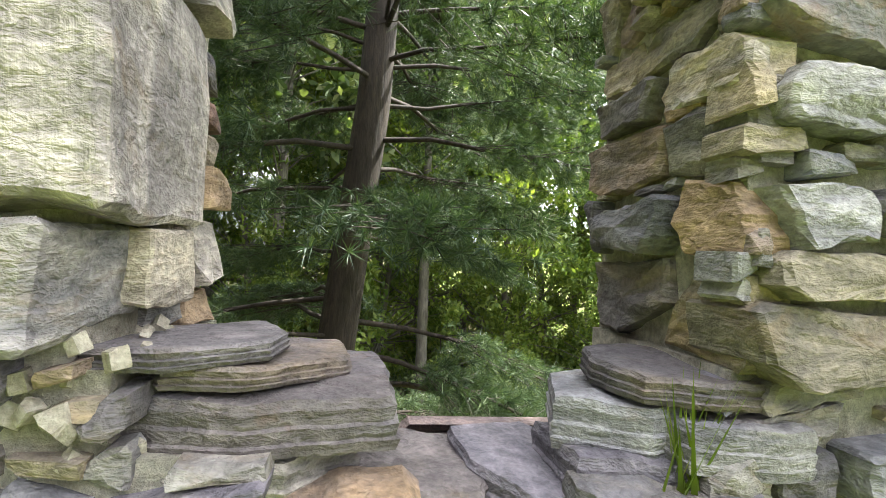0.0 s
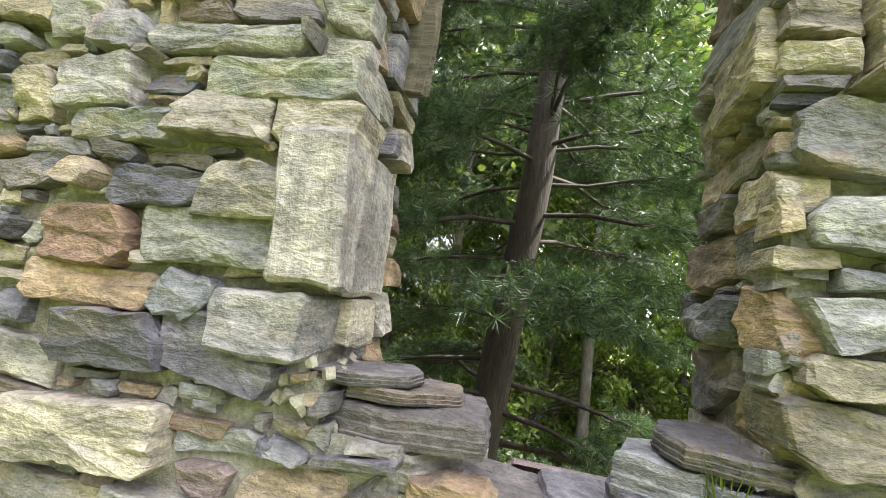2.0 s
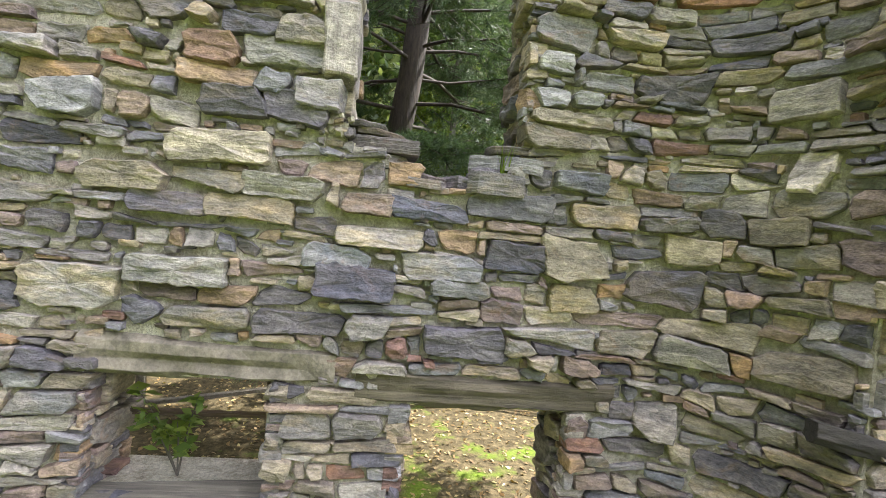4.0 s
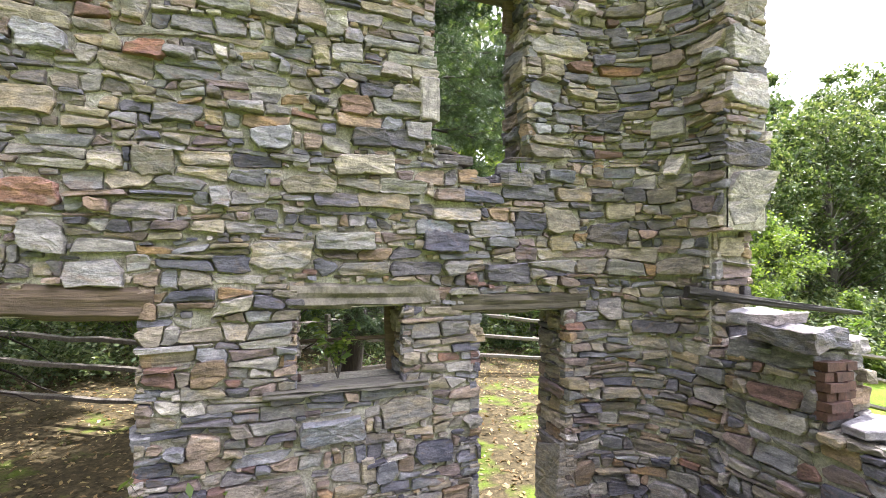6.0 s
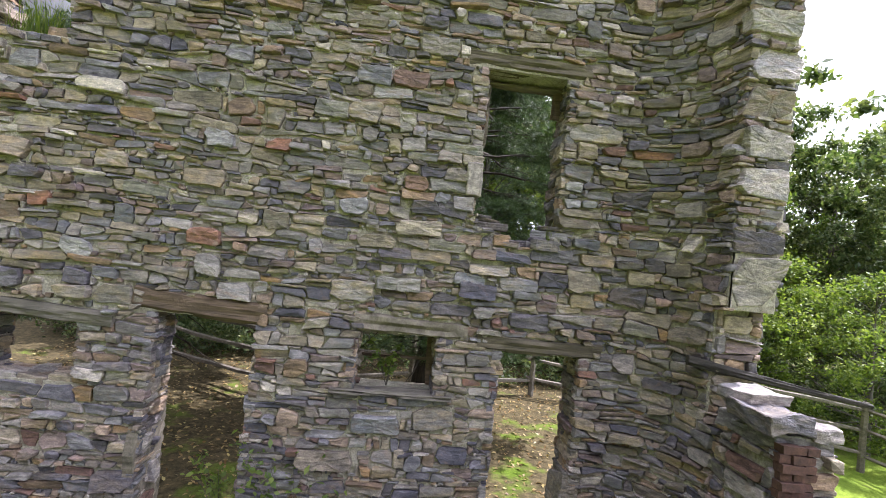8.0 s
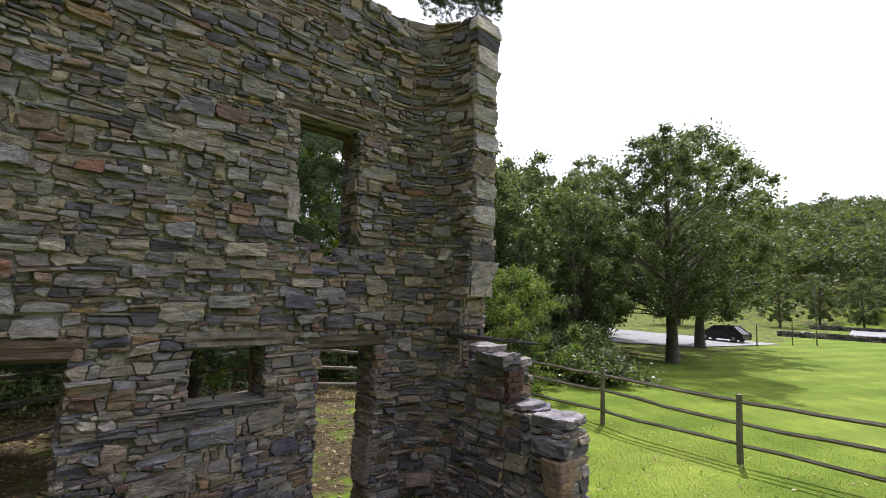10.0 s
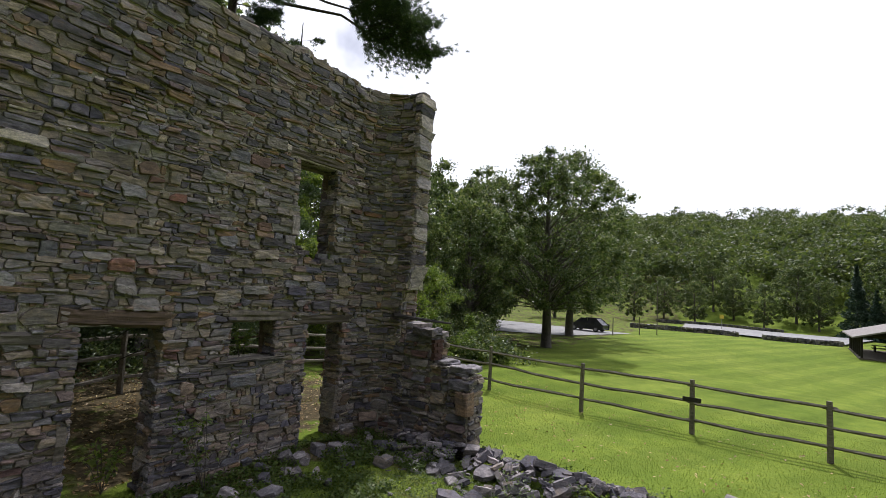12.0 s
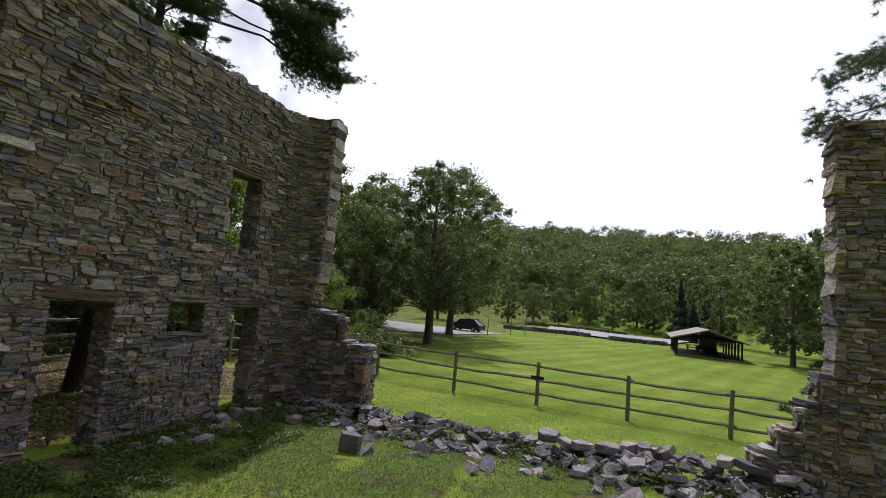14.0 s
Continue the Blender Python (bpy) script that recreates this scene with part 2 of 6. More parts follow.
M_CONCRETE = simple_material("old_concrete", (0.10, 0.088, 0.07), (0.24, 0.205, 0.165), 9, 0.9, 0.8, 50)
M_BRICK = simple_material("red_brick", (0.05, 0.026, 0.020), (0.12, 0.058, 0.042), 14, 0.9, 0.5, 70)
M_BARK = wood_material("pine_bark", (0.008, 0.006, 0.005), (0.062, 0.044, 0.033), (9, 9, 1.7))
M_BARK2 = wood_material("grey_bark", (0.05, 0.045, 0.04), (0.16, 0.14, 0.12), (9, 9, 1.6))
M_NEEDLE = leaf_material("pine_needles", [(0.0, (0.028, 0.054, 0.031)), (0.5, (0.052, 0.09, 0.046)), (1.0, (0.11, 0.15, 0.07))], 0.25, 0.45)
M_LEAF = leaf_material("oak_leaves", [(0.0, (0.05, 0.082, 0.036)), (0.5, (0.088, 0.125, 0.054)), (1.0, (0.24, 0.27, 0.15))], 0.36, 0.42)
# sunlight put into the leaf colour: lighter and yellower than M_LEAF
M_LEAF_LIT = leaf_material("sunlit_leaves", [(0.0, (0.075, 0.12, 0.03)), (0.5, (0.125, 0.175, 0.045)), (1.0, (0.22, 0.265, 0.075))], 0.5)
# distance haze is put into this colour: muted greens with lifted darks
M_LEAF_FAR = leaf_material("hazed_hillside_leaves", [(0.0, (0.065, 0.095, 0.05)), (0.5, (0.10, 0.13, 0.068)), (1.0, (0.155, 0.18, 0.09))], 0.35, 0.6)
M_SPRUCE = leaf_material("spruce_needles", [(0.0, (0.03, 0.06, 0.045)), (1.0, (0.06, 0.10, 0.07))], 0.15)
M_ASPHALT = simple_material("pale_asphalt", (0.24, 0.24, 0.245), (0.31, 0.31, 0.305), 0.6, 0.9, 0.1, 9)
M_ROOF = simple_material("shingle_roof", (0.20, 0.18, 0.17), (0.30, 0.28, 0.26), 3, 0.9, 0.3, 30)
M_CAR = simple_material("dark_car_paint", (0.015, 0.017, 0.02), (0.03, 0.032, 0.036), 2, 0.25, 0.0)
M_GLASSY = simple_material("dark_window_glass", (0.02, 0.02, 0.025), (0.03, 0.03, 0.035), 2, 0.08, 0.0)
M_RUBBER = simple_material("tyre_rubber", (0.015, 0.015, 0.015), (0.03, 0.03, 0.03), 9, 0.8, 0.2)
M_METAL = simple_material("grey_metal", (0.25, 0.25, 0.25), (0.35, 0.35, 0.35), 9, 0.5, 0.1)
M_YELLOW = simple_material("yellow_sign_paint", (0.62, 0.50, 0.05), (0.7, 0.56, 0.07), 5, 0.5, 0.0)


def ground_material():
    m, n, l, b = node_mat("grass_ground")
    big, mid, fine = noise_node(n, l, 0.16, 5), noise_node(n, l, 1.4, 6), noise_node(n, l, 26.0, 6)
    g = ramp(n, [(0.30, (0.100, 0.155, 0.018)), (0.5, (0.14, 0.197, 0.025)), (0.70, (0.185, 0.238, 0.038))])
    l.new(big.outputs["Fac"], g.inputs["Fac"])
    r2 = ramp(n, [(0.30, (0.70, 0.78, 0.7)), (0.7, (1.25, 1.18, 1.2))])
    l.new(mid.outputs["Fac"], r2.inputs["Fac"])
    c = mix_col(n, l, 0.75, g.outputs["Color"], r2.outputs["Color"], "MULTIPLY")
    r3 = ramp(n, [(0.30, (0.45, 0.5, 0.45)), (0.65, (1.3, 1.25, 1.2))])
    l.new(fine.outputs["Fac"], r3.inputs["Fac"])
    c = mix_col(n, l, 0.7, c, r3.outputs["Color"], "MULTIPLY")
    geo = n.new("ShaderNodeNewGeometry")
    rot = n.new("ShaderNodeMapping")
    rot.inputs["Rotation"].default_value = (0, 0, radians(20))
    l.new(geo.outputs["Position"], rot.inputs["Vector"])
    wave = n.new("ShaderNodeTexWave")
    wave.bands_direction = "Y"
    wave.inputs["Scale"].default_value, wave.inputs["Distortion"].default_value, wave.inputs["Detail Scale"].default_value = 0.13, 1.2, 0.4
    l.new(rot.outputs["Vector"], wave.inputs["Vector"])
    ws = ramp(n, [(0.3, (0.90, 0.91, 0.9)), (0.7, (1.08, 1.07, 1.08))])
    l.new(wave.outputs["Fac"], ws.inputs["Fac"])
    c = mix_col(n, l, 1.0, c, ws.outputs["Color"], "MULTIPLY")
    # leaf litter and bare soil: a mask carried by the mesh
    at = n.new("ShaderNodeAttribute")
    at.attribute_name = "litter"
    lit = noise_node(n, l, 9.0, 7, (1, 1, 1), 0.75)
    lr = ramp(n, [(0.30, (0.02, 0.017, 0.010)), (0.5, (0.075, 0.06, 0.032)), (0.70, (0.18, 0.14, 0.075))])
    l.new(lit.outputs["Fac"], lr.inputs["Fac"])
    mm = n.new("ShaderNodeMath")
    mm.operation = "MULTIPLY_ADD"
    l.new(mid.outputs["Fac"], mm.inputs[0])
    mm.inputs[1].default_value = 1.6
    sub = n.new("ShaderNodeMath")
    sub.operation = "SUBTRACT"
    l.new(at.outputs["Fac"], sub.inputs[0])
    sub.inputs[1].default_value = 0.8
    l.new(sub.outputs[0], mm.inputs[2])
    sh = ramp(n, [(0.40, (0, 0, 0)), (0.62, (1, 1, 1))])
    l.new(mm.outputs[0], sh.inputs["Fac"])
    c = mix_col(n, l, sh.outputs["Color"], c, lr.outputs["Color"])
    l.new(c, b.inputs["Base Color"])
    b.inputs["Roughness"].default_value = 0.95
    b.inputs["Specular IOR Level"].default_value = 0.1
    bump(n, l, b, fine.outputs["Fac"], 0.6, 0.04)
    return m


M_GROUND = ground_material()
M_GRASS = leaf_material("grass_blades", [(0.0, (0.075, 0.12, 0.014)), (0.6, (0.12, 0.17, 0.022)), (1.0, (0.20, 0.23, 0.05))], 0.35)
M_WEED = leaf_material("weed_leaves", [(0.0, (0.045, 0.078, 0.018)), (0.6, (0.075, 0.118, 0.025)), (1.0, (0.13, 0.165, 0.045))], 0.4)
M_LITTER = leaf_material("dry_leaves", [(0.0, (0.14, 0.08, 0.03)), (0.5, (0.26, 0.17, 0.08)), (1.0, (0.42, 0.34, 0.16))], 0.15)


# ---- mesh helpers ----
def mesh_from(name, verts, faces, mat, smooth=False):
    me = bpy.data.meshes.new(name)
    me.from_pydata([tuple(v) for v in verts], [], faces)
    me.materials.append(mat)
    if smooth:
        me.polygons.foreach_set("use_smooth", [True] * len(me.polygons))
    me.update()
    return me


def mesh_part(name, verts, faces, mat, parent=None, label="", smooth=False):
    ob = new(name, mesh_from(name, verts, faces, mat, smooth))
    if parent is not None:
        ob.parent = parent
    if label:
        ob["label"] = label
    return ob


class Build:
    """Collects vertices and faces of one mesh."""

    def __init__(self):
        self.v, self.f = [], []

    def add(self, verts, faces):
        n = len(self.v)
        self.v += [tuple(p) for p in verts]
        self.f += [tuple(i + n for i in f) for f in faces]

    def box(self, lo, hi, m=None, jitter=0.0, rng=random):
        pts = [Vector((x, y, z)) for z in (lo[2], hi[2]) for x, y in ((lo[0], lo[1]), (hi[0], lo[1]), (hi[0], hi[1]), (lo[0], hi[1]))]
        if jitter:
            pts = [p + Vector([rng.uniform(-jitter, jitter) for _ in range(3)]) for p in pts]
        if m is not None:
            pts = [m @ p for p in pts]
        self.add(pts, [(3, 2, 1, 0), (4, 5, 6, 7), (0, 1, 5, 4), (1, 2, 6, 5), (2, 3, 7, 6), (3, 0, 4, 7)])

    def tube(self, points, radii, sides=7, cap=True):
        rings = []
        for i, p in enumerate(points):
            p = Vector(p)
            d = Vector(points[min(i + 1, len(points) - 1)]) - Vector(points[max(i - 1, 0)])
            d.normalize()
            a = d.cross(Vector((0, 0, 1)) if abs(d.z) < 0.9 else Vector((1, 0, 0))).normalized()
            b = d.cross(a)
            rings.append([p + (a * math.cos(t) + b * math.sin(t)) * radii[i] for t in (2 * math.pi * k / sides for k in range(sides))])
        faces = []
        for i in range(len(rings) - 1):
            for k in range(sides):
                j = (k + 1) % sides
                faces.append((i * sides + k, i * sides + j, (i + 1) * sides + j, (i + 1) * sides + k))
        if cap:
            faces.append(tuple(range(sides)))
            faces.append(tuple((len(rings) - 1) * sides + k for k in reversed(range(sides))))
        self.add([q for r in rings for q in r], faces)

    def part(self, name, mat, parent=None, label="", smooth=False):
        return mesh_part(name, self.v, self.f, mat, parent, label, smooth)


def empty(name, m=None):
    ob = new(name)
    ob.empty_display_size = 0.1
    if m is not None:
        ob.matrix_world = m
    return ob


def ss(a, b, x):
    t = min(1.0, max(0.0, (x - a) / (b - a)))
    return t * t * (3 - 2 * t)


def height(x, y):
    """The ground: level inside the ruin, a field falling east, a wooded bank to the north, a hill far off."""
    inside = -0.33 + 0.10 * ss(-0.9, 0.0, y) * ss(-2.5, 1.0, x) + 0.05 * noise.noise((x * 0.5, y * 0.5, 0))
    field = -0.55 - 0.35 * ss(4, 11, x) - 0.22 * ss(1, -10, y) * ss(3, 9, x) - 0.35 * ss(11, 32, x) + 0.12 * ss(40, 75, x)
    h = inside + (field - inside) * ss(2.2, 5.5, x)
    north = -0.25 + 0.1 * ss(6, 12, y) + 2.6 * ss(13, 32, y) * (1 - ss(2, 14, x)) + 0.25 * ss(3, 11, y) * ss(2.5, -7, x) - 0.5 * ss(4, 11, x)
    h = h + (north - h) * ss(0.0, 2.5, y) * (1 - ss(9, 30, x))
    h += 27 * ss(100, 245, x + 0.12 * y) + 3.5 * ss(94, 122, x)
    return h + 0.04 * noise.noise((x * 0.2, y * 0.2, 3.0))


# ---- ground ----
def make_ground():
    def steps(near, far, growth):
        out, d, s = [0.0], 0.0, near
        while d < far:
            d += s
            s = s if d < 14 else s * growth
            out.append(d)
        return out
    xs = sorted({-d for d in steps(0.35, 150, 1.2)} | set(steps(0.35, 900, 1.07)))
    ys = sorted({-d - 4 for d in steps(0.35, 420, 1.15)} | {d - 4 for d in steps(0.35, 420, 1.15)})
    verts, litter = [], []
    for y in ys:
        for x in xs:
            verts.append((x, y, height(x, y)))
            near_wall = 0.8 * ss(-1.9, -0.2, y) * ss(3.2, 2.6, x) if y <= 0.2 else 0
            woods = ss(-0.2, 1.4, y) * (0.72 + 0.18 * ss(5, 9, y) - 0.4 * ss(3.5, 7.5, x) - 0.10 * ss(-1.0, 1.2, x) * (1 - ss(4.5, 7.5, y)))
            pile = 0.55 * max(0, 1 - abs(x - 2.5) / 0.8) * ss(-13.5, -12, y) * ss(-0.5, -1.5, y)
            ruin = 0.36 * ss(3.0, 2.2, x) * ss(-11, -8, y) * (y <= 0.2)
            litter.append(max(near_wall, woods, pile, ruin))
    w = len(xs)
    faces = [(j * w + i, j * w + i + 1, (j + 1) * w + i + 1, (j + 1) * w + i) for j in range(len(ys) - 1) for i in range(w - 1)]
    me = mesh_from("ground", verts, faces, M_GROUND, True)
    at = me.attributes.new("litter", "FLOAT", "POINT")
    at.data.foreach_set("value", litter)
    return tagged(new("ground", me), "mown green grass field with leaf litter under the trees", "ground", kind="structure")


make_ground()


# ---- stone facing ----
def stone_mesh(quad, depth, rng, back=0.06, rough=1.0, fine=False):
    """One stone of a facing in (u, v, out): an uneven outline with cut or pointed ends and a split face. quad: four (u, v), anticlockwise."""
    q = [Vector(p) for p in quad]
    c = sum(q, Vector((0, 0))) / 4
    w, h = (q[1] - q[0]).length, (q[3] - q[0]).length
    s = min(w, h)
    out = []
    for i in range(4):
        a, b = q[i], q[(i + 1) % 4]
        length = (b - a).length
        inward = (c - (a + b) / 2).normalized()
        limit = 0.47 if length < 1.3 * s else 0.34
        cut = min(limit, abs(rng.gauss(0.02, 0.26)) * rough * s / length + 0.02)
        cut2 = min(limit, abs(rng.gauss(0.02, 0.26)) * rough * s / length + 0.02)
        ts = [cut, 1 - cut2] if length < 0.12 else [cut, rng.uniform(0.35, 0.65), 1 - cut2]
        for t in ts:
            out.append(a.lerp(b, t) + inward * rng.uniform(-0.07, 0.06) * s * rough * (0.3 if len(ts) == 3 and t == ts[1] else 1))
    seed = rng.uniform(0, 900)
    if fine:
        dense = []
        for k, p in enumerate(out):
            r = out[(k + 1) % len(out)]
            m = max(1, round((r - p).length / 0.028))
            for e in range(m):
                x = p.lerp(r, e / m)
                d = (x - c).normalized()
                dense.append(x + d * 0.010 * noise.noise((x.x * 22, x.y * 30, seed)))
        out = dense
    tu, tv = rng.uniform(-0.10, 0.10), rng.uniform(-0.30, 0.22)
    def split(x, y):
        """The broken face: strata and dents."""
        return 0.014 * noise.noise((x * 5, y * 22, seed)) + 0.010 * noise.noise((x * 16, y * 34, seed + 50))
    n = len(out)
    verts = [(p.x, p.y, -back) for p in out]
    k1 = rng.uniform(0.004, 0.012)
    for p in out:
        d = p - c
        e = depth + tu * d.x + tv * d.y + split(p.x, p.y) - rng.uniform(0.2, 0.9) * min(0.016, 0.2 * s)
        verts.append((*(p - d.normalized() * k1 * 0.4), max(0.002, e)))
    rings = (0.012, 0.45) if fine else (0.011,)
    for r in rings:
        for p in out:
            d = p - c
            p2 = p - d * min(0.5, r / max(0.03, d.length) * rng.uniform(0.6, 1.5)) if r < 0.1 else p - d * r
            d2 = p2 - c
            verts.append((p2.x, p2.y, max(0.010, depth + tu * d2.x + tv * d2.y + split(p2.x, p2.y))))
    faces = []
    for r in range(len(rings) + 1):
        for k in range(n):
            j = (k + 1) % n
            faces.append((r * n + k, r * n + j, (r + 1) * n + j, (r + 1) * n + k))
    mid, last = len(verts), (len(rings) + 1) * n
    verts.append((c.x, c.y, max(0.012, depth + split(c.x, c.y) + rng.uniform(-0.004, 0.008))))
    faces += [(last + k, last + (k + 1) % n, mid) for k in range(n)]
    return verts, faces


def clip_slot(u0, u1, v0, v1, blocks):
    """A slot's pieces outside the blocked rectangles."""
    todo, done = [(u0, u1, v0, v1)], []
    while todo:
        a0, a1, b0, b1 = todo.pop()
        for bu0, bu1, bv0, bv1 in blocks:
            if bu0 < a1 - 0.01 and bu1 > a0 + 0.01 and bv0 < b1 - 0.008 and bv1 > b0 + 0.008:
                over = min(b1, bv1) - max(b0, bv0)
                if over < 0.4 * (b1 - b0):
                    if bv0 > b0:
                        todo.append((a0, a1, b0, min(b1, bv0)))
                    else:
                        todo.append((a0, a1, max(b0, bv1), b1))
                else:
                    if bu0 - a0 > 0.03:
                        todo.append((a0, bu0, b0, b1))
                    if a1 - bu1 > 0.03:
                        todo.append((bu1, a1, b0, b1))
                break
        else:
            if a1 - a0 > 0.028 and b1 - b0 > 0.020:
                done.append((a0, a1, b0, b1))
    return done


def stone_field(u0, u1, v0, v1, seed, openings=(), fixed=(), hs=(0.042, 0.115), aspect=(1.2, 4.8), big=0.10, wob=0.075, proud=(0.014, 0.056), detail=None):
    """Random rubble in courses over a rectangle: a list of (verts, faces, centre u, centre v)."""
    rng = random.Random(seed)
    blocks = list(openings) + [f[:4] for f in fixed]
    stones = []
    tries = int((u1 - u0) * (v1 - v0) * big * 22)
    for _ in range(tries):
        w, h = rng.uniform(0.18, 0.46), rng.uniform(0.12, 0.23)
        a, b = rng.uniform(u0, max(u0, u1 - w)), rng.uniform(v0, max(v0, v1 - h))
        if a + w <= u1 and b + h <= v1 and all(a + w < p[0] - 0.02 or a > p[1] + 0.02 or b + h < p[2] - 0.02 or b > p[3] + 0.02 for p in blocks):
            blocks.append((a, a + w, b, b + h))
            fixed = list(fixed) + [(a, a + w, b, b + h)]
    def wobble(k, u):
        return wob * noise.noise((u * 0.9, k * 3.17, seed * 1.3)) + 0.75 * wob * noise.noise((u * 4.2, k * 5.1, seed * 2.3))
    v, k = v0, 0
    while v < v1 - 0.02:
        h = min(rng.uniform(*hs), v1 - v)
        if v1 - v - h < 0.04:
            h = v1 - v
        u = u0 - rng.uniform(0, 0.2)
        sk = 0.0
        while u < u1:
            length = min(0.62, max(0.08, h * rng.uniform(*aspect)))
            lo, hi = max(u, u0), min(u + length, u1)
            u += length
            if hi - lo < 0.04:
                continue
            sk0, sk = sk, rng.uniform(-0.6, 0.6) * h if u < u1 else 0.0
            rows = [(v, v + h)]
            if h > 0.085 and rng.random() < 0.22:
                m = v + h * rng.uniform(0.35, 0.65)
                rows = [(v, m), (m, v + h)]
            for b0, b1 in rows:
                for a0, a1, c0, c1 in clip_slot(lo, hi, b0, b1, blocks):
                    def z(base, uu, edge):
                        return base + (wobble(k + edge, uu) if v0 + 0.05 < base < v1 - 0.05 else 0)
                    g = rng.uniform(0.002, 0.009)
                    e0, e1 = (0 if c0 == v else 1), 1
                    quad = [(a0 + g, z(c0, a0, e0) + g), (a1 - g, z(c0, a1, e0) + g), (a1 - g + sk * (c1 - c0) / h * (a1 > hi - 1e-6), z(c1, a1, e1) - g), (a0 + g + sk0 * (c1 - c0) / h * (a0 < lo + 1e-6 and lo > u0), z(c1, a0, e1) - g)]
                    if quad[2][0] - quad[3][0] < 0.02:
                        continue
                    if quad[3][1] - quad[0][1] < 0.015 or quad[2][1] - quad[1][1] < 0.015:
                        continue
                    d = rng.uniform(*proud) if rng.random() < 0.9 else rng.uniform(proud[1], proud[1] * 1.9)
                    vs, fs = stone_mesh(quad, d, rng, fine=bool(detail and detail((a0 + a1) / 2, (c0 + c1) / 2)))
                    stones.append((vs, fs, (a0 + a1) / 2, (c0 + c1) / 2))
        v += h
        k += 1
    if detail:
        # fill wide joints with small pinning stones, found on a grid of what is covered
        cell = 0.01
        gw, gh = int((u1 - u0) / cell) + 2, int((v1 - v0) / cell) + 2
        grid = np.zeros((gw, gh), bool)
        def cover(a0, a1, c0, c1):
            grid[max(0, int((a0 - u0) / cell)):max(0, int((a1 - u0) / cell) + 1), max(0, int((c0 - v0) / cell)):max(0, int((c1 - v0) / cell) + 1)] = True
        for o in blocks:
            cover(*o)
        for vs, fs, *_ in stones:
            us, ws = [p[0] for p in vs], [p[1] for p in vs]
            cover(min(us) + 0.018, max(us) - 0.018, min(ws) + 0.010, max(ws) - 0.010)
        for _ in range(34000):
            w, h = rng.uniform(0.03, 0.15), rng.uniform(0.018, 0.05)
            a, e = rng.uniform(u0, u1 - w), rng.uniform(v0, v1 - h)
            i, j = int((a - u0) / cell), int((e - v0) / cell)
            part = grid[i:i + int(w / cell) + 1, j:j + int(h / cell) + 1]
            if part.mean() < 0.32:
                cover(a, a + w, e, e + h)
                vs, fs = stone_mesh([(a, e + rng.uniform(-0.008, 0.008)), (a + w, e + rng.uniform(-0.008, 0.008)), (a + w, e + h), (a, e + h)], rng.uniform(0.02, 0.05), rng)
                stones.append((vs, fs, a + w / 2, e + h / 2))
    for f in fixed:
        a0, a1, b0, b1 = f[:4]
        if len(f) > 4:
            continue
        g = 0.006
        j = lambda: rng.uniform(-0.018, 0.018)
        vs, fs = stone_mesh([(a0 + g + j(), b0 + g + j()), (a1 - g + j(), b0 + g + j()), (a1 - g + j(), b1 - g + j()), (a0 + g + j(), b1 - g + j())], rng.uniform(0.04, 0.085), rng, fine=bool(detail and detail((a0 + a1) / 2, (b0 + b1) / 2)))
        stones.append((vs, fs, (a0 + a1) / 2, (b0 + b1) / 2))
    return stones


def facing(parent, stones, m, near=None, count=0, name="stone_facing"):
    """Lays stones with the matrix m (u, v, out to the world). The count nearest to near become pieces of their own, the rest one mesh."""
    if count:
        stones = sorted(stones, key=lambda s: (s[2] - near[0]) ** 2 + (s[3] - near[1]) ** 2)
    for vs, fs, cu, cv in stones[:count]:
        c = m @ Vector((cu, cv, 0))
        ob = mesh_part("stone", [m @ Vector(p) - c for p in vs], fs, M_STONE, parent)
        ob.location = c
    b = Build()
    for vs, fs, *_ in stones[count:]:
        b.add([m @ Vector(p) for p in vs], fs)
    if b.v:
        return tagged(b.part(name, M_STONE, parent, "mixed grey, tan and olive split schist laid in lime mortar"), kind="stuff")


def basis(origin, u, out):
    """A matrix that takes (u, v, out) to the world, with v upwards."""
    u, out = Vector(u), Vector(out)
    m = Matrix((u, Vector((0, 0, 1)), out)).transposed().to_4x4()
    m.translation = Vector(origin)
    return m


def special(parent, rect, m, mat, seed, depth=0.05, label="", name="stone"):
    rng = random.Random(seed)
    a0, a1, b0, b1 = rect
    ju, jv = 0.13 * min(a1 - a0, b1 - b0), 0.13 * (b1 - b0)
    quad = [(u + rng.uniform(-ju, ju) * 1.6, v + rng.uniform(-jv, jv)) for u, v in ((a0, b0), (a1, b0), (a1, b1), (a0, b1))]
    vs, fs = stone_mesh(quad, depth, rng, 0.1, 0.9, True)
    c = m @ Vector(((a0 + a1) / 2, (b0 + b1) / 2, 0))
    ob = mesh_part(name, [m @ Vector(p) - c for p in vs], fs, mat, parent, label)
    ob.location = c
    return ob


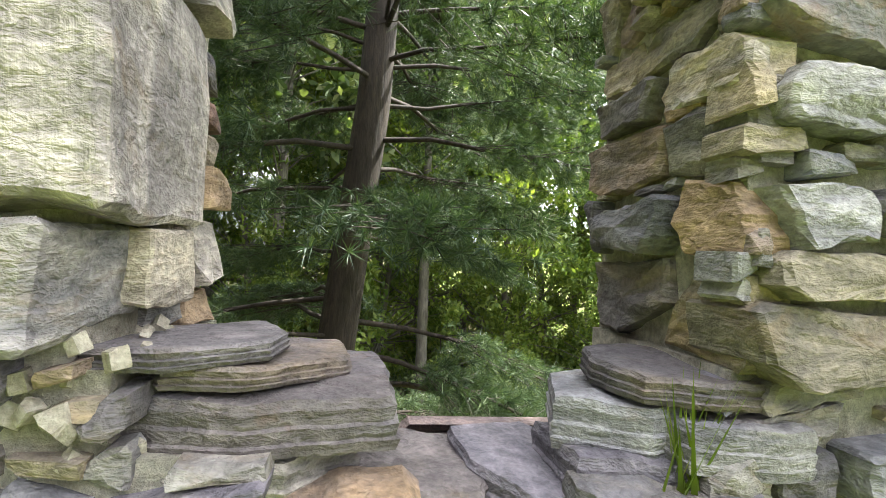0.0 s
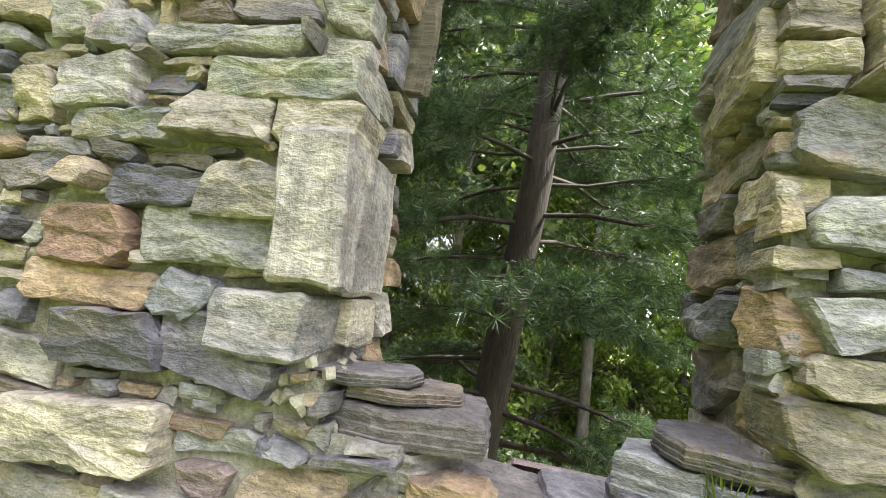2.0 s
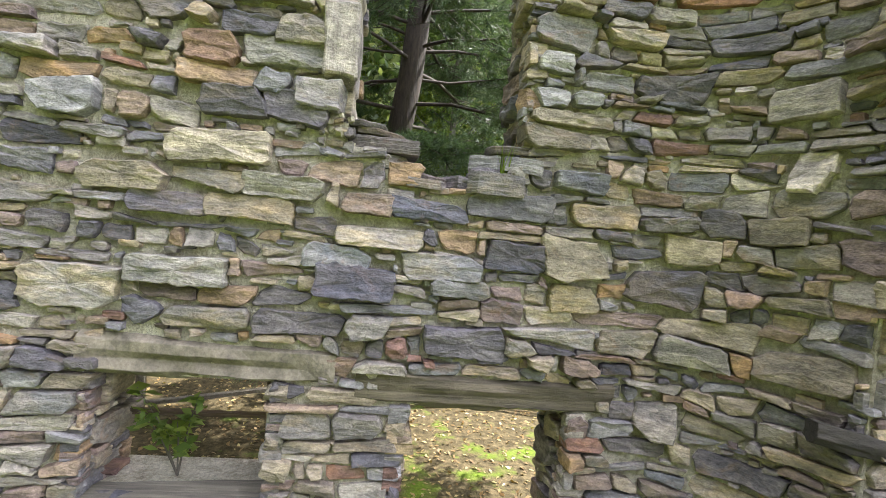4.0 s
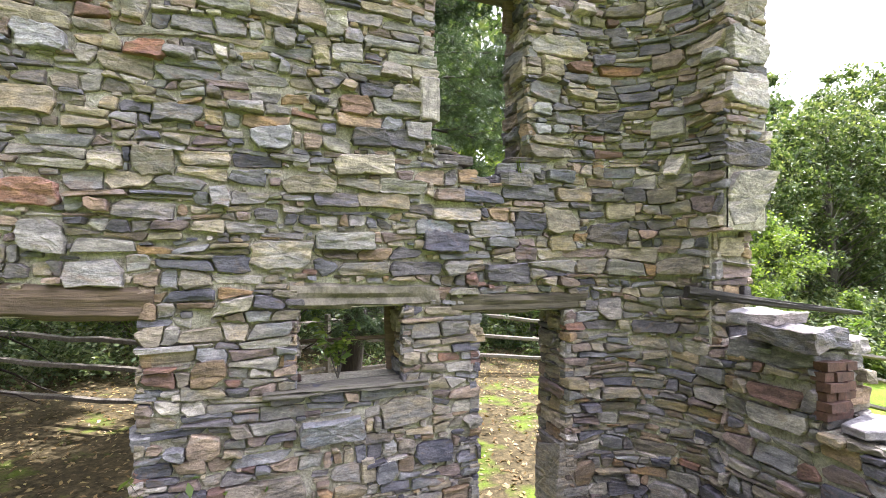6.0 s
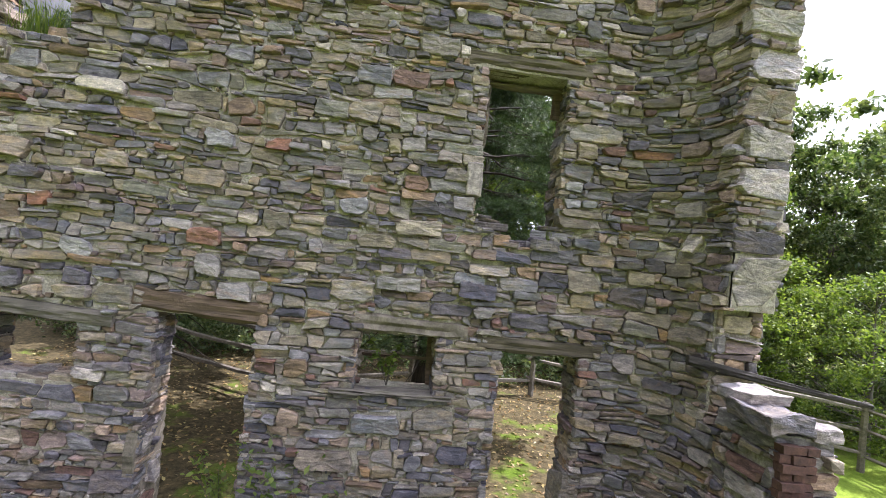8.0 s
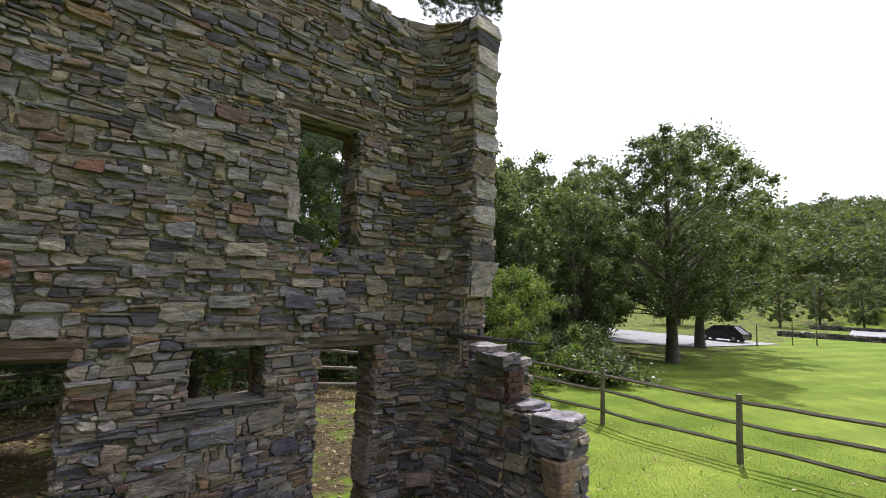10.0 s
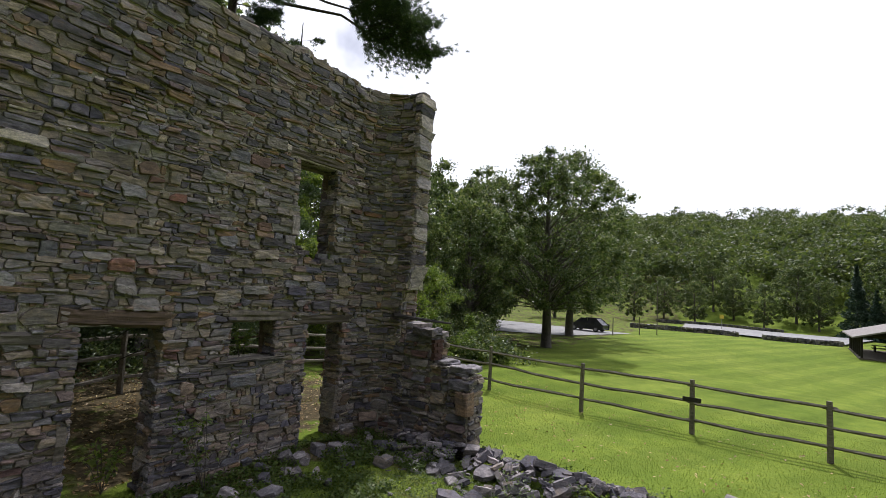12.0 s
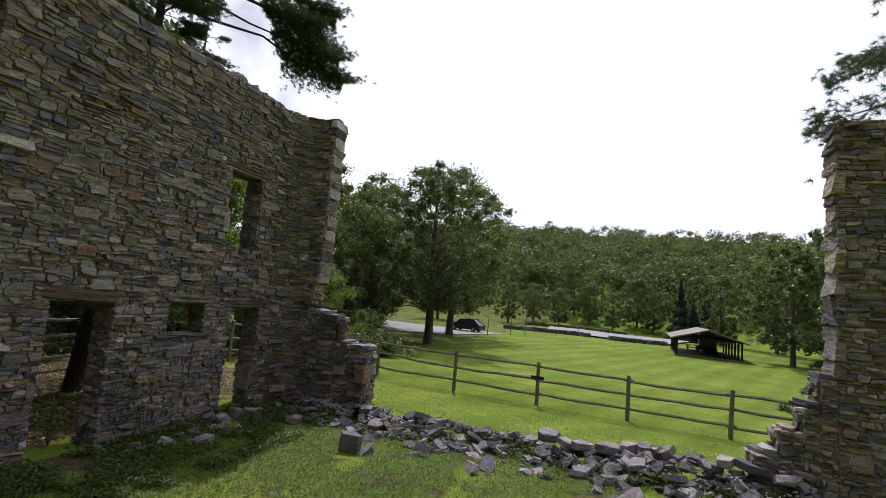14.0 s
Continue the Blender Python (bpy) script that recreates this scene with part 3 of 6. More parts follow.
def corner_block(parent, lo, hi, mat, seed, label="", name="stone", rough=0.012):
    """A heavy squared stone with worn arrises and a gently split face."""
    rng = random.Random(seed)
    bm = bmesh.new()
    bmesh.ops.create_cube(bm, size=1.0)
    size = Vector(hi) - Vector(lo)
    bmesh.ops.scale(bm, vec=size, verts=bm.verts)
    bmesh.ops.bevel(bm, geom=bm.edges[:], offset=min(size) * 0.07, segments=1, affect="EDGES")
    bmesh.ops.subdivide_edges(bm, edges=[e for e in bm.edges if e.calc_length() > 0.05], cuts=5, use_grid_fill=True)
    o = rng.uniform(0, 500)
    lean = [rng.uniform(-0.05, 0.05) for _ in range(4)]
    for v in bm.verts:
        p = v.co.copy()
        k = 1 + lean[2] * p.z / size.z
        v.co = Vector((p.x * k + lean[0] * p.z, p.y * (1 + lean[3] * p.z / size.z), p.z + lean[1] * p.x))
        n3 = noise.noise_vector((p.x * 4 + o, p.y * 4, p.z * 4)) * rough * 1.3 + noise.noise_vector((p.x * 17 + o, p.y * 17, p.z * 17)) * rough * 0.45
        v.co += n3
    me = bpy.data.meshes.new(name)
    bm.to_mesh(me)
    bm.free()
    me.materials.append(mat)
    ob = new(name, me)
    ob.location = (Vector(lo) + Vector(hi)) / 2
    if parent is not None:
        ob.parent = parent
    if label:
        ob["label"] = label
    return ob


def core(name, xs, zs, solid, y0, y1, swap=False):
    """The mortar core of a wall: the cells of a grid that are solid, as one closed skin."""
    b = Build()
    nx, nz = len(xs) - 1, len(zs) - 1
    def at(x, y, z):
        return (y, x, z) if swap else (x, y, z)
    on = [[solid((xs[i] + xs[i + 1]) / 2, (zs[j] + zs[j + 1]) / 2) for j in range(nz)] for i in range(nx)]
    def full(i, j):
        return 0 <= i < nx and 0 <= j < nz and on[i][j]
    for i in range(nx):
        for j in range(nz):
            if not on[i][j]:
                continue
            x0, x1, z0, z1 = xs[i], xs[i + 1], zs[j], zs[j + 1]
            b.add([at(x0, y0, z0), at(x1, y0, z0), at(x1, y0, z1), at(x0, y0, z1)], [(0, 1, 2, 3)])
            b.add([at(x0, y1, z0), at(x1, y1, z0), at(x1, y1, z1), at(x0, y1, z1)], [(3, 2, 1, 0)])
            for di, dj, e in ((-1, 0, (x0, z0, x0, z1)), (1, 0, (x1, z1, x1, z0)), (0, -1, (x1, z0, x0, z0)), (0, 1, (x0, z1, x1, z1))):
                if not full(i + di, j + dj):
                    b.add([at(e[0], y0, e[1]), at(e[2], y0, e[3]), at(e[2], y1, e[3]), at(e[0], y1, e[1])], [(0, 1, 2, 3)])
    return b.part(name, M_MORTAR)


# ---- the long wall with its doors and windows ----
WALL_L, WALL_TOP, THICK = -8.6, 7.50, 0.48
# u0, u1, v0, v1
DOOR_A = (-3.08, -1.98, -0.6, 2.24)
DOOR_B = (0.66, 1.66, -0.6, 2.17)
WIN_UP = (0.19, 1.22, 3.66, 5.38)
WIN_LOW = (-0.95, 0.0, 1.60, 2.25)
WIN_LEFT = (-4.80, -3.76, 1.42, 2.08)
WIN_UPLEFT = (-5.15, -4.22, 5.02, 6.86)
# the broken foot of the upper window, in steps
BREAKS = [(0.24, 1.20, 3.54, 3.66), (0.42, 1.16, 3.44, 3.54), (0.62, 1.08, 3.37, 3.44)]
OPEN_N = [DOOR_A, DOOR_B, WIN_UP, WIN_LOW, WIN_LEFT, WIN_UPLEFT] + BREAKS
HOLES = [(-1.66, -1.54, 2.12, 2.25), (-4.2, -4.05, 2.36, 2.48)]


def top_line(x):
    return WALL_TOP + 0.10 * noise.noise((x * 0.8, 1.0, 0)) + 0.07 * noise.noise((x * 3.0, 5.0, 0)) - 0.12 * ss(-3.0, -6.5, x)


xs = sorted({WALL_L, 2.62, *(round(WALL_L + 0.33 * i, 3) for i in range(34)), *(o[0] for o in OPEN_N), *(o[1] for o in OPEN_N)})
xs = [x for x in xs if x <= 3.20] + [3.22]
zs = sorted({-0.7, 7.1, 7.2, 7.3, 7.4, 7.5, 7.6, *(o[2] for o in OPEN_N if o[2] > -0.6), *(o[3] for o in OPEN_N)})
wall_north = core("wall_north", xs, zs, lambda x, z: z < top_line(x) and not any(o[0] < x < o[1] and o[2] < z < o[3] for o in OPEN_N), 0.0, THICK)
tagged(wall_north, "ruined two-storey rubble wall of grey and tan schist", "wall", kind="structure")
FRONT = basis((0, 0, 0), (1, 0, 0), (0, -1, 0))
BEND = 1.90  # where the wall begins to curve round into the end wall

LINTELS = [(-0.09, 1.40, 5.38, 5.56), (-3.25, -1.95, 2.22, 2.45), (-0.93, 0.27, 2.25, 2.47), (0.47, 1.84, 2.17, 2.35), (-5.1, -3.5, 2.08, 2.24), (-5.4, -4.0, 6.86, 7.04)]
SPECIALS = [
    ((0.075, 0.20, 3.87, 4.25), M_BANDED),
    ((-0.02, 0.215, 3.70, 3.862), M_PALE),
    ((-0.45, -0.13, 4.02, 4.13), M_DARK),
    ((-0.14, 0.11, 4.03, 4.18), M_TAN),
    ((-0.32, 0.11, 3.9, 4.03), M_PALE2),
    ((-0.61, -0.32, 3.87, 4.01), M_RED),
    ((-0.62, -0.24, 3.75, 3.86), M_STONE),
    ((-0.24, -0.06, 3.75, 3.88), M_BLUE),
    ((-0.5, -0.18, 3.6, 3.76), M_DARK),
    ((-0.18, 0.15, 3.62, 3.77), M_DARK),
    ((-0.26, 0.01, 4.22, 4.36), M_TAN),
    ((0.02, 0.25, 4.23, 4.35), M_TAN),
    ((-0.2, 0.26, 4.34, 4.45), M_PALE2),
    ((-0.67, -0.41, 4.3, 4.44), M_PALE),
    ((-0.62, -0.25, 4.21, 4.29), M_BLUE),
    ((-0.58, -0.42, 4.47, 4.59), M_BANDED),
    ((-0.41, 0.07, 4.46, 4.55), M_PALE2),
    ((0.5, 0.92, 3.19, 3.29), M_STONE),
    ((0.92, 1.38, 3.23, 3.38), M_RUBBLE),
    ((1.05, 1.39, 2.94, 3.1), M_DARK),
    ((1.39, 1.75, 2.93, 3.17), M_OLIVE),
    ((0.16, 0.54, 2.73, 2.9), M_DARK),
    ((0.58, 1.05, 2.87, 3.01), M_BLUE),
    ((-1.27, -0.8, 2.59, 2.79), M_PALE),
    ((-0.81, -0.41, 3.09, 3.2), M_DARK),
    ((-0.62, -0.14, 3.37, 3.53), M_TAN),
    ((-0.43, 0.0, 3.1, 3.23), M_STONE),
    ((1.39, 1.7, 3.42, 3.56), M_BLUE),
    ((1.24, 1.44, 3.88, 3.99), M_BLUE),
    ((1.45, 1.63, 3.91, 4.0), M_BLUE),
    ((1.23, 1.71, 3.79, 3.88), M_OLIVE),
    ((1.19, 1.56, 3.64, 3.78), M_OLIVE),
    ((1.24, 1.44, 4.07, 4.18), M_BLUE),
    ((-0.26, 0.15, 3.21, 3.33), M_STONE),
    ((0.23, 0.5, 3.17, 3.3), M_STONE),
    ((-1.04, -0.62, 3.18, 3.34), M_TAN),
    ((0.23, 0.68, 3.02, 3.13), M_STONE),
    ((0.08, 0.44, 2.89, 3.01), M_BLUE),
    ((-0.8, -0.3, 2.74, 2.87), M_PALE2),
    ((0.77, 1.1, 2.78, 2.88), M_STONE),
    ((1.42, 1.72, 2.77, 2.92), M_OLIVE),
    ((-0.71, -0.56, 4.49, 4.69), M_PALE),
    ((-2.14, -1.89, 4.12, 4.24), M_RED),
    ((-1.56, -1.43, 3.06, 3.2), M_PALE),
    ((-2.81, -2.47, 3.01, 3.19), M_RED),
    ((1.24, 1.87, 4.66, 4.87), M_PALE),
    ((-3.86, -3.53, 3.72, 3.88), M_TAN),
    ((-1.66, -1.31, 4.56, 4.73), M_PALE2),
    ((-3.51, -3.08, 3.46, 3.58), M_PALE2),
    ((-1.32, -0.97, 3.51, 3.7), M_BLUE),
    ((-1.95, -1.62, 3.67, 3.81), M_STONE),
    ((0.74, 1.2, 2.45, 2.62), M_DARK),
    ((-2.7, -2.46, 2.68, 2.92), M_STONE),
    ((-0.9, -0.36, 1.15, 1.34), M_BLUE),
    ((-1.41, -0.79, 0.7, 0.92), M_STONE),
    ((-4.72, -4.39, 2.36, 2.54), M_DARK),
    ((-4.07, -3.77, 2.75, 2.93), M_BLUE),
    ((-3.45, -3.06, 0.34, 0.55), M_DARK),
    ((-2.65, -2.38, 5.01, 5.19), M_STONE),
    ((-1.22, -0.9, 5.0, 5.19), M_BLUE),
    ((-0.86, -0.45, 5.01, 5.19), M_RED),
    ((-1.3, -0.95, 4.56, 4.77), M_STONE),
    ((-2.78, -2.44, 4.08, 4.25), M_BLUE),
    ((-2.34, -2.12, 3.28, 3.39), M_TAN),
    ((-4.47, -4.23, 3.21, 3.37), M_RED),
]
LOOSE = [r + ("given",) for r, *_ in SPECIALS]
LINTEL_BLOCKS = [(a + 0.07, b - 0.07, c, d - 0.02) for a, b, c, d in LINTELS]
LAP = [(o[0] + 0.045, o[1] - 0.045, o[2], o[3]) for o in OPEN_N]
N_PIECES = 230


def beam(name, a, b, h, w, mat, label, seed, roll=0.0, parent=None, taper=0.0):
    """A hewn, weathered timber from a to b with uneven edges."""
    rng = random.Random(seed)
    a, b = Vector(a), Vector(b)
    d = (b - a)
    m = Matrix.Translation(a) @ d.to_track_quat("X", "Z").to_matrix().to_4x4() @ Matrix.Rotation(radians(roll), 4, "X")
    n, ring, bld = 26, 16, Build()
    pts, o = [], rng.uniform(0, 300)
    rot = 0.012 + 0.06 * min(h, w)
    for i in range(n + 1):
        x = d.length * i / n + (rng.uniform(-0.02, 0.02) if i in (0, n) else 0)
        bow = 0.05 * h * math.sin(math.pi * i / n)
        for k in range(ring):
            t = 2 * math.pi * (k + 0.5) / ring
            y, z = math.cos(t), math.sin(t)
            sc = 0.95 / (abs(y) ** 5 + abs(z) ** 5) ** 0.2 * (1 - taper * i / n)
            check = noise.noise((x * 1.5, k * 1.7, o)) + 0.6 * noise.noise((x * 6, k * 2.3, o + 9))
            sc *= 1 - rot / min(h, w) * max(-0.3, check) * 2.0
            pts.append(m @ Vector((x, y * sc * w / 2, z * sc * h / 2 - bow + 0.02 * h * noise.noise((x * 2, o, 1)))))
    faces = [(i * ring + k, i * ring + (k + 1) % ring, (i + 1) * ring + (k + 1) % ring, (i + 1) * ring + k) for i in range(n) for k in range(ring)]
    faces += [tuple(reversed(range(ring))), tuple(n * ring + k for k in range(ring))]
    bld.add(pts, faces)
    ob = bld.part(name, mat)
    bv = ob.modifiers.new("edge", "BEVEL")
    bv.width, bv.segments = 0.003, 1
    if parent is not None:
        ob.parent = parent
        ob["label"] = label
    else:
        tagged(ob, label, "timber beam")
    return ob


beam("lintel", (-0.12, 0.10, 5.48), (1.42, 0.10, 5.50), 0.20, 0.28, M_OLDWOOD, "weathered yellow-brown wooden lintel", 1, 0, wall_north)
beam("lintel", (-3.32, 0.13, 2.40), (-1.90, 0.13, 2.32), 0.27, 0.36, M_REDWOOD, "split reddish wooden lintel over the doorway", 2, 0, wall_north)
beam("lintel", (-0.98, 0.13, 2.36), (0.30, 0.13, 2.35), 0.23, 0.36, M_CONCRETE, "grey concrete lintel", 3, 0, wall_north)
beam("lintel", (0.42, 0.13, 2.27), (1.88, 0.13, 2.26), 0.22, 0.37, M_OLDWOOD, "weathered grey wooden lintel over the doorway", 4, 0, wall_north)
beam("lintel", (-5.20, 0.08, 2.22), (-3.46, 0.06, 2.12), 0.17, 0.30, M_GREYWOOD, "rotten grey wooden lintel", 5, 8, wall_north)
beam("lintel", (-5.40, 0.13, 6.95), (-4.0, 0.13, 6.95), 0.2, 0.32, M_OLDWOOD, "weathered wooden lintel", 6, 0, wall_north)
beam("sill", (-1.15, 0.06, 1.58), (0.18, 0.06, 1.59), 0.06, 0.30, M_GREYWOOD, "thin grey slab sill", 7, 0, wall_north)

beam("frame_board", (1.15, 0.30, 4.98), (1.15, 0.30, 5.36), 0.14, 0.05, M_REDWOOD, "brown weathered window-frame board", 14, 0, wall_north)
beam("frame_board", (0.24, 0.30, 4.55), (0.24, 0.30, 5.36), 0.14, 0.05, M_OLDWOOD, "grey weathered window-frame board", 15, 0, wall_north)
beam("frame_board", (0.20, 0.33, 5.33), (1.22, 0.33, 5.33), 0.06, 0.16, M_OLDWOOD, "weathered window-head board", 16, 0, wall_north)
beam("frame_board", (-0.04, 0.34, 1.62), (-0.07, 0.34, 2.22), 0.10, 0.05, M_REDWOOD, "brown weathered window-frame board", 17, 0, wall_north)
beam("sash_bar", (-0.95, 0.36, 1.92), (0.0, 0.36, 1.93), 0.035, 0.035, M_REDWOOD, "thin brown sash bar", 18, 0, wall_north)

# jamb linings of the openings
def reveals(parent, o, seed, sill=True, z0=None, given=()):
    a0, a1, b0, b1 = o
    b0 = b0 if z0 is None else z0
    left = basis((a0, 0, 0), (0, 1, 0), (1, 0, 0))
    right = basis((a1, 0, 0), (0, 1, 0), (-1, 0, 0))
    for m, s, own in ((left, seed, given), (right, seed + 1, ())):
        st = stone_field(-0.035, THICK, b0, b1, s, own, hs=(0.06, 0.19), aspect=(1.4, 3.5), big=0.3, wob=0.015, proud=(0.015, 0.05), detail=(lambda u, v: True) if own == () else None)
        st = [s for s in st if not any(q[0] - 0.03 < s[2] < q[1] + 0.02 and q[2] - 0.01 < s[3] < q[3] + 0.01 for q in own)]
        facing(parent, st, m, name="jamb_stones")
    if sill:
        m = Matrix(((1, 0, 0, 0), (0, 1, 0, 0), (0, 0, 1, b0), (0, 0, 0, 1)))
        st = stone_field(a0 + 0.02, a1 - 0.02, 0.0, THICK, seed + 2, hs=(0.14, 0.25), aspect=(1.0, 2.2), big=0.0, wob=0.02, proud=(0.015, 0.05), detail=lambda u, v: True)
        facing(parent, st, m, name="sill_stones")


reveals(wall_north, WIN_UP, 31, sill=False, given=[(-0.06, 0.29, 3.86, 4.27), (-0.08, 0.18, 3.68, 3.865)])
reveals(wall_north, WIN_LOW, 34, sill=False)
reveals(wall_north, WIN_LEFT, 37)
reveals(wall_north, WIN_UPLEFT, 40)
reveals(wall_north, DOOR_A, 43, sill=False, z0=-0.4)
reveals(wall_north, DOOR_B, 46, sill=False, z0=-0.4)


def slab(rng, lx, ly, lz, points=7):
    """A flat split slab: an uneven polygon with chamfered rims, resting on z = 0. From 12 points on it is finely broken, with strata on its rim."""
    close = points >= 12
    corners = rng.choice((6, 7, 8)) if close else points
    angles = sorted(2 * math.pi * (k + rng.uniform(-0.3, 0.3)) / corners for k in range(corners))
    ring = []
    for t in angles:
        c, s = math.cos(t), math.sin(t)
        r = 1.0 / (abs(c) ** 4 + abs(s) ** 4) ** 0.25 * (rng.uniform(0.84, 1.08) if close else rng.uniform(0.70, 1.10))
        ring.append((c * r * lx / 2, s * r * ly / 2))
    if not close:
        lev = [(0.0, 0.95), (0.15, 1.0), (0.9, rng.uniform(0.95, 1.02)), (1.0, rng.uniform(0.90, 0.96))]
    else:
        fine = []
        for k, p in enumerate(ring):
            q = ring[(k + 1) % corners]
            m = max(2, round(math.dist(p, q) / 0.025))
            for e in range(m):
                x, y = p[0] + (q[0] - p[0]) * e / m, p[1] + (q[1] - p[1]) * e / m
                j = 1 + 0.05 * noise.noise((x * 30, y * 30, lx * 90))
                fine.append((x * j, y * j))
        ring = fine
        lev = [(0.0, 0.97), (0.22, 1.0), (0.26, 0.97), (0.5, 0.99), (0.55, 0.955), (0.82, 0.975), (0.88, 0.955), (1.0, 0.935), (1.01, 0.6), (0.99, 0.25)]
    n = len(ring)
    tx, ty = rng.uniform(-0.2, 0.2) * lz / lx, rng.uniform(-0.2, 0.2) * lz / ly
    def lift(x, y, z):
        if not close:
            return rng.uniform(-0.06, 0.06) * lz * (0 < z)
        return (0.10 * noise.noise((x * 9, y * 9, lx * 50)) + 0.07 * noise.noise((x * 30, y * 30, ly * 50))) * lz * z
    verts = [(x * k, y * k, lz * z + (tx * x + ty * y) * z + lift(x * k, y * k, z)) for z, k in lev for x, y in ring]
    faces = [(r * n + k, r * n + (k + 1) % n, (r + 1) * n + (k + 1) % n, (r + 1) * n + k) for r in range(len(lev) - 1) for k in range(n)]
    faces += [tuple(reversed(range(n))), tuple((len(lev) - 1) * n + k for k in range(n))]
    return verts, faces


def place_slab(parent, rng, x, y, z, lx, ly, lz, rz=0, tilt=(0, 0), mat=None, name="stone", label="", points=0):
    vs, fs = slab(rng, lx, ly, lz, points or rng.choice((5, 5, 6, 7)))
    m = pose(x, y, z, tilt[0], tilt[1], rz)
    ob = mesh_part(name, vs, fs, mat or M_STONE, parent, label)
    ob.matrix_world = m
    return ob


# slabs stepping down on the broken foot of the upper window
rng = random.Random(7)
for x, y, z, lx, ly, lz, rz, mt in (
    (0.30, 0.16, 3.655, 0.34, 0.34, 0.03, 10, M_SILL), (0.36, 0.17, 3.62, 0.42, 0.36, 0.035, -4, M_SILL),
    (0.40, 0.16, 3.53, 0.52, 0.36, 0.09, 3, M_SILL), (0.34, 0.14, 3.44, 0.5, 0.3, 0.085, -3, M_STONE),
    (0.62, 0.22, 3.385, 0.46, 0.34, 0.06, 4, M_SILL), (0.66, 0.02, 3.355, 0.30, 0.16, 0.05, -2, M_STONE),
    (0.93, 0.20, 3.375, 0.36, 0.36, 0.075, 8, M_DARK), (1.10, 0.10, 3.40, 0.36, 0.3, 0.10, -6, M_STONE),
    (1.07, 0.16, 3.50, 0.30, 0.30, 0.09, 14, M_BLUE), (1.17, 0.14, 3.60, 0.34, 0.34, 0.05, -8, M_SILL), (1.22, 0.02, 3.50, 0.26, 0.2, 0.08, 5, M_STONE),
    (1.08, -0.01, 3.36, 0.40, 0.14, 0.12, 2, M_RUBBLE)):
    place_slab(wall_north, rng, x, y, z, lx, ly, lz, rz, (rng.uniform(-3, 3), rng.uniform(-3, 3)), mt, points=22)
for k in range(70):
    x, y, z = 0.20 + rng.gauss(0, 0.06), rng.uniform(-0.02, 0.30), 3.52 + rng.uniform(0, 0.17)
    s = rng.uniform(0.018, 0.05)
    place_slab(wall_north, rng, x, y, z, s, s * 0.8, s * 0.7, rng.uniform(0, 360), (rng.uniform(-40, 40), rng.uniform(-40, 40)), M_LIME, "mortar_lump")
# the big jamb blocks at the doors
for rect, o, out, mt, s in (((0.02, 0.36, 0.15, 0.80), DOOR_B[1], (-1, 0, 0), M_STONE, 3), ((0.0, 0.44, -0.2, 1.0), DOOR_A[0], (1, 0, 0), M_CONCRETE, 5)):
    special(wall_north, rect, basis((o, 0, 0), (0, 1, 0), out), mt, s, 0.13 if mt is M_STONE else 0.03)

# ragged top courses across the wall's thickness
rng = random.Random(19)
x = WALL_L
cap = Build()
while x < 2.6:
    lx = rng.uniform(0.18, 0.5)
    zt = top_line(x + lx / 2) - 0.1
    zt = max(z for z in zs if z <= zt + 0.11)
    for k in range(rng.choice((1, 1, 2, 2))):
        lz = rng.uniform(0.05, 0.10)
        vs, fs = slab(rng, lx * rng.uniform(0.9, 1.15), THICK * rng.uniform(0.75, 1.05), lz)
        m = pose(x + lx / 2, THICK / 2 + rng.uniform(-0.05, 0.03), zt - 0.015, 0, 0, rng.uniform(-12, 12))
        cap.add([m @ Vector(p) for p in vs], fs)
        zt += lz * 0.93
    x += lx * 0.9
tagged(cap.part("coping_stones", M_STONE, wall_north, "ragged top course of loose flat stones"), kind="stuff")

# ---- the east wall: a tall stub at the corner, a low broken foot, a gap, and its southern part ----
EX0, EX1 = 2.72, 3.22
S_END, TOP_E = -0.90, 7.5
ys = [-2.6, -2.1, -1.66, S_END, -0.74, -0.6, -0.3, 0.0]
ze = [-0.9, 1.28, 1.42, 1.86, 2.3, 2.95, 6.9, 7.2, 7.5]


def stub_solid(y, z):
    if y < -2.1:
        return z < 1.28
    if y < -1.66:
        return z < 1.42
    if y < S_END:
        return z < 1.86
    if y < -0.74:
        return z < 1.86 or 2.95 < z < TOP_E
    return z < TOP_E


wall_east = core("wall_east", ys, ze, stub_solid, EX0, EX1, True)
tagged(wall_east, "broken end wall of grey schist with pale quoins", "wall", kind="structure")
INNER = basis((EX0, 0, 0), (0, -1, 0), (-1, 0, 0))


class Bend:
    """Takes (u, v, out) round the curved inner corner: straight along the long wall before u = 0, a quarter ellipse after it."""
    A, B, STEPS = EX0 - BEND, -S_END, 60
    table = [0.0]
    for i in range(STEPS):
        t0, t1 = math.pi / 2 * i / STEPS, math.pi / 2 * (i + 1) / STEPS
        table.append(table[-1] + math.hypot(A * (math.sin(t1) - math.sin(t0)), B * (math.cos(t1) - math.cos(t0))))
    length = table[-1]

    def __init__(self, start=0.0):
        self.start = start

    def __matmul__(self, p):
        u, v, out = p[0] - self.start, p[1], p[2]
        if u <= 0:
            return Vector((BEND + u, -out, v))
        t = math.pi / 2 * float(np.interp(u, self.table, np.linspace(0, 1, self.STEPS + 1)))
        x, y = BEND + self.A * math.sin(t), S_END + self.B * math.cos(t) - max(0.0, u - self.length)
        n = Vector((-math.sin(t) / self.A, -math.cos(t) / self.B, 0)).normalized()
        return Vector((x, y, v)) + n * out


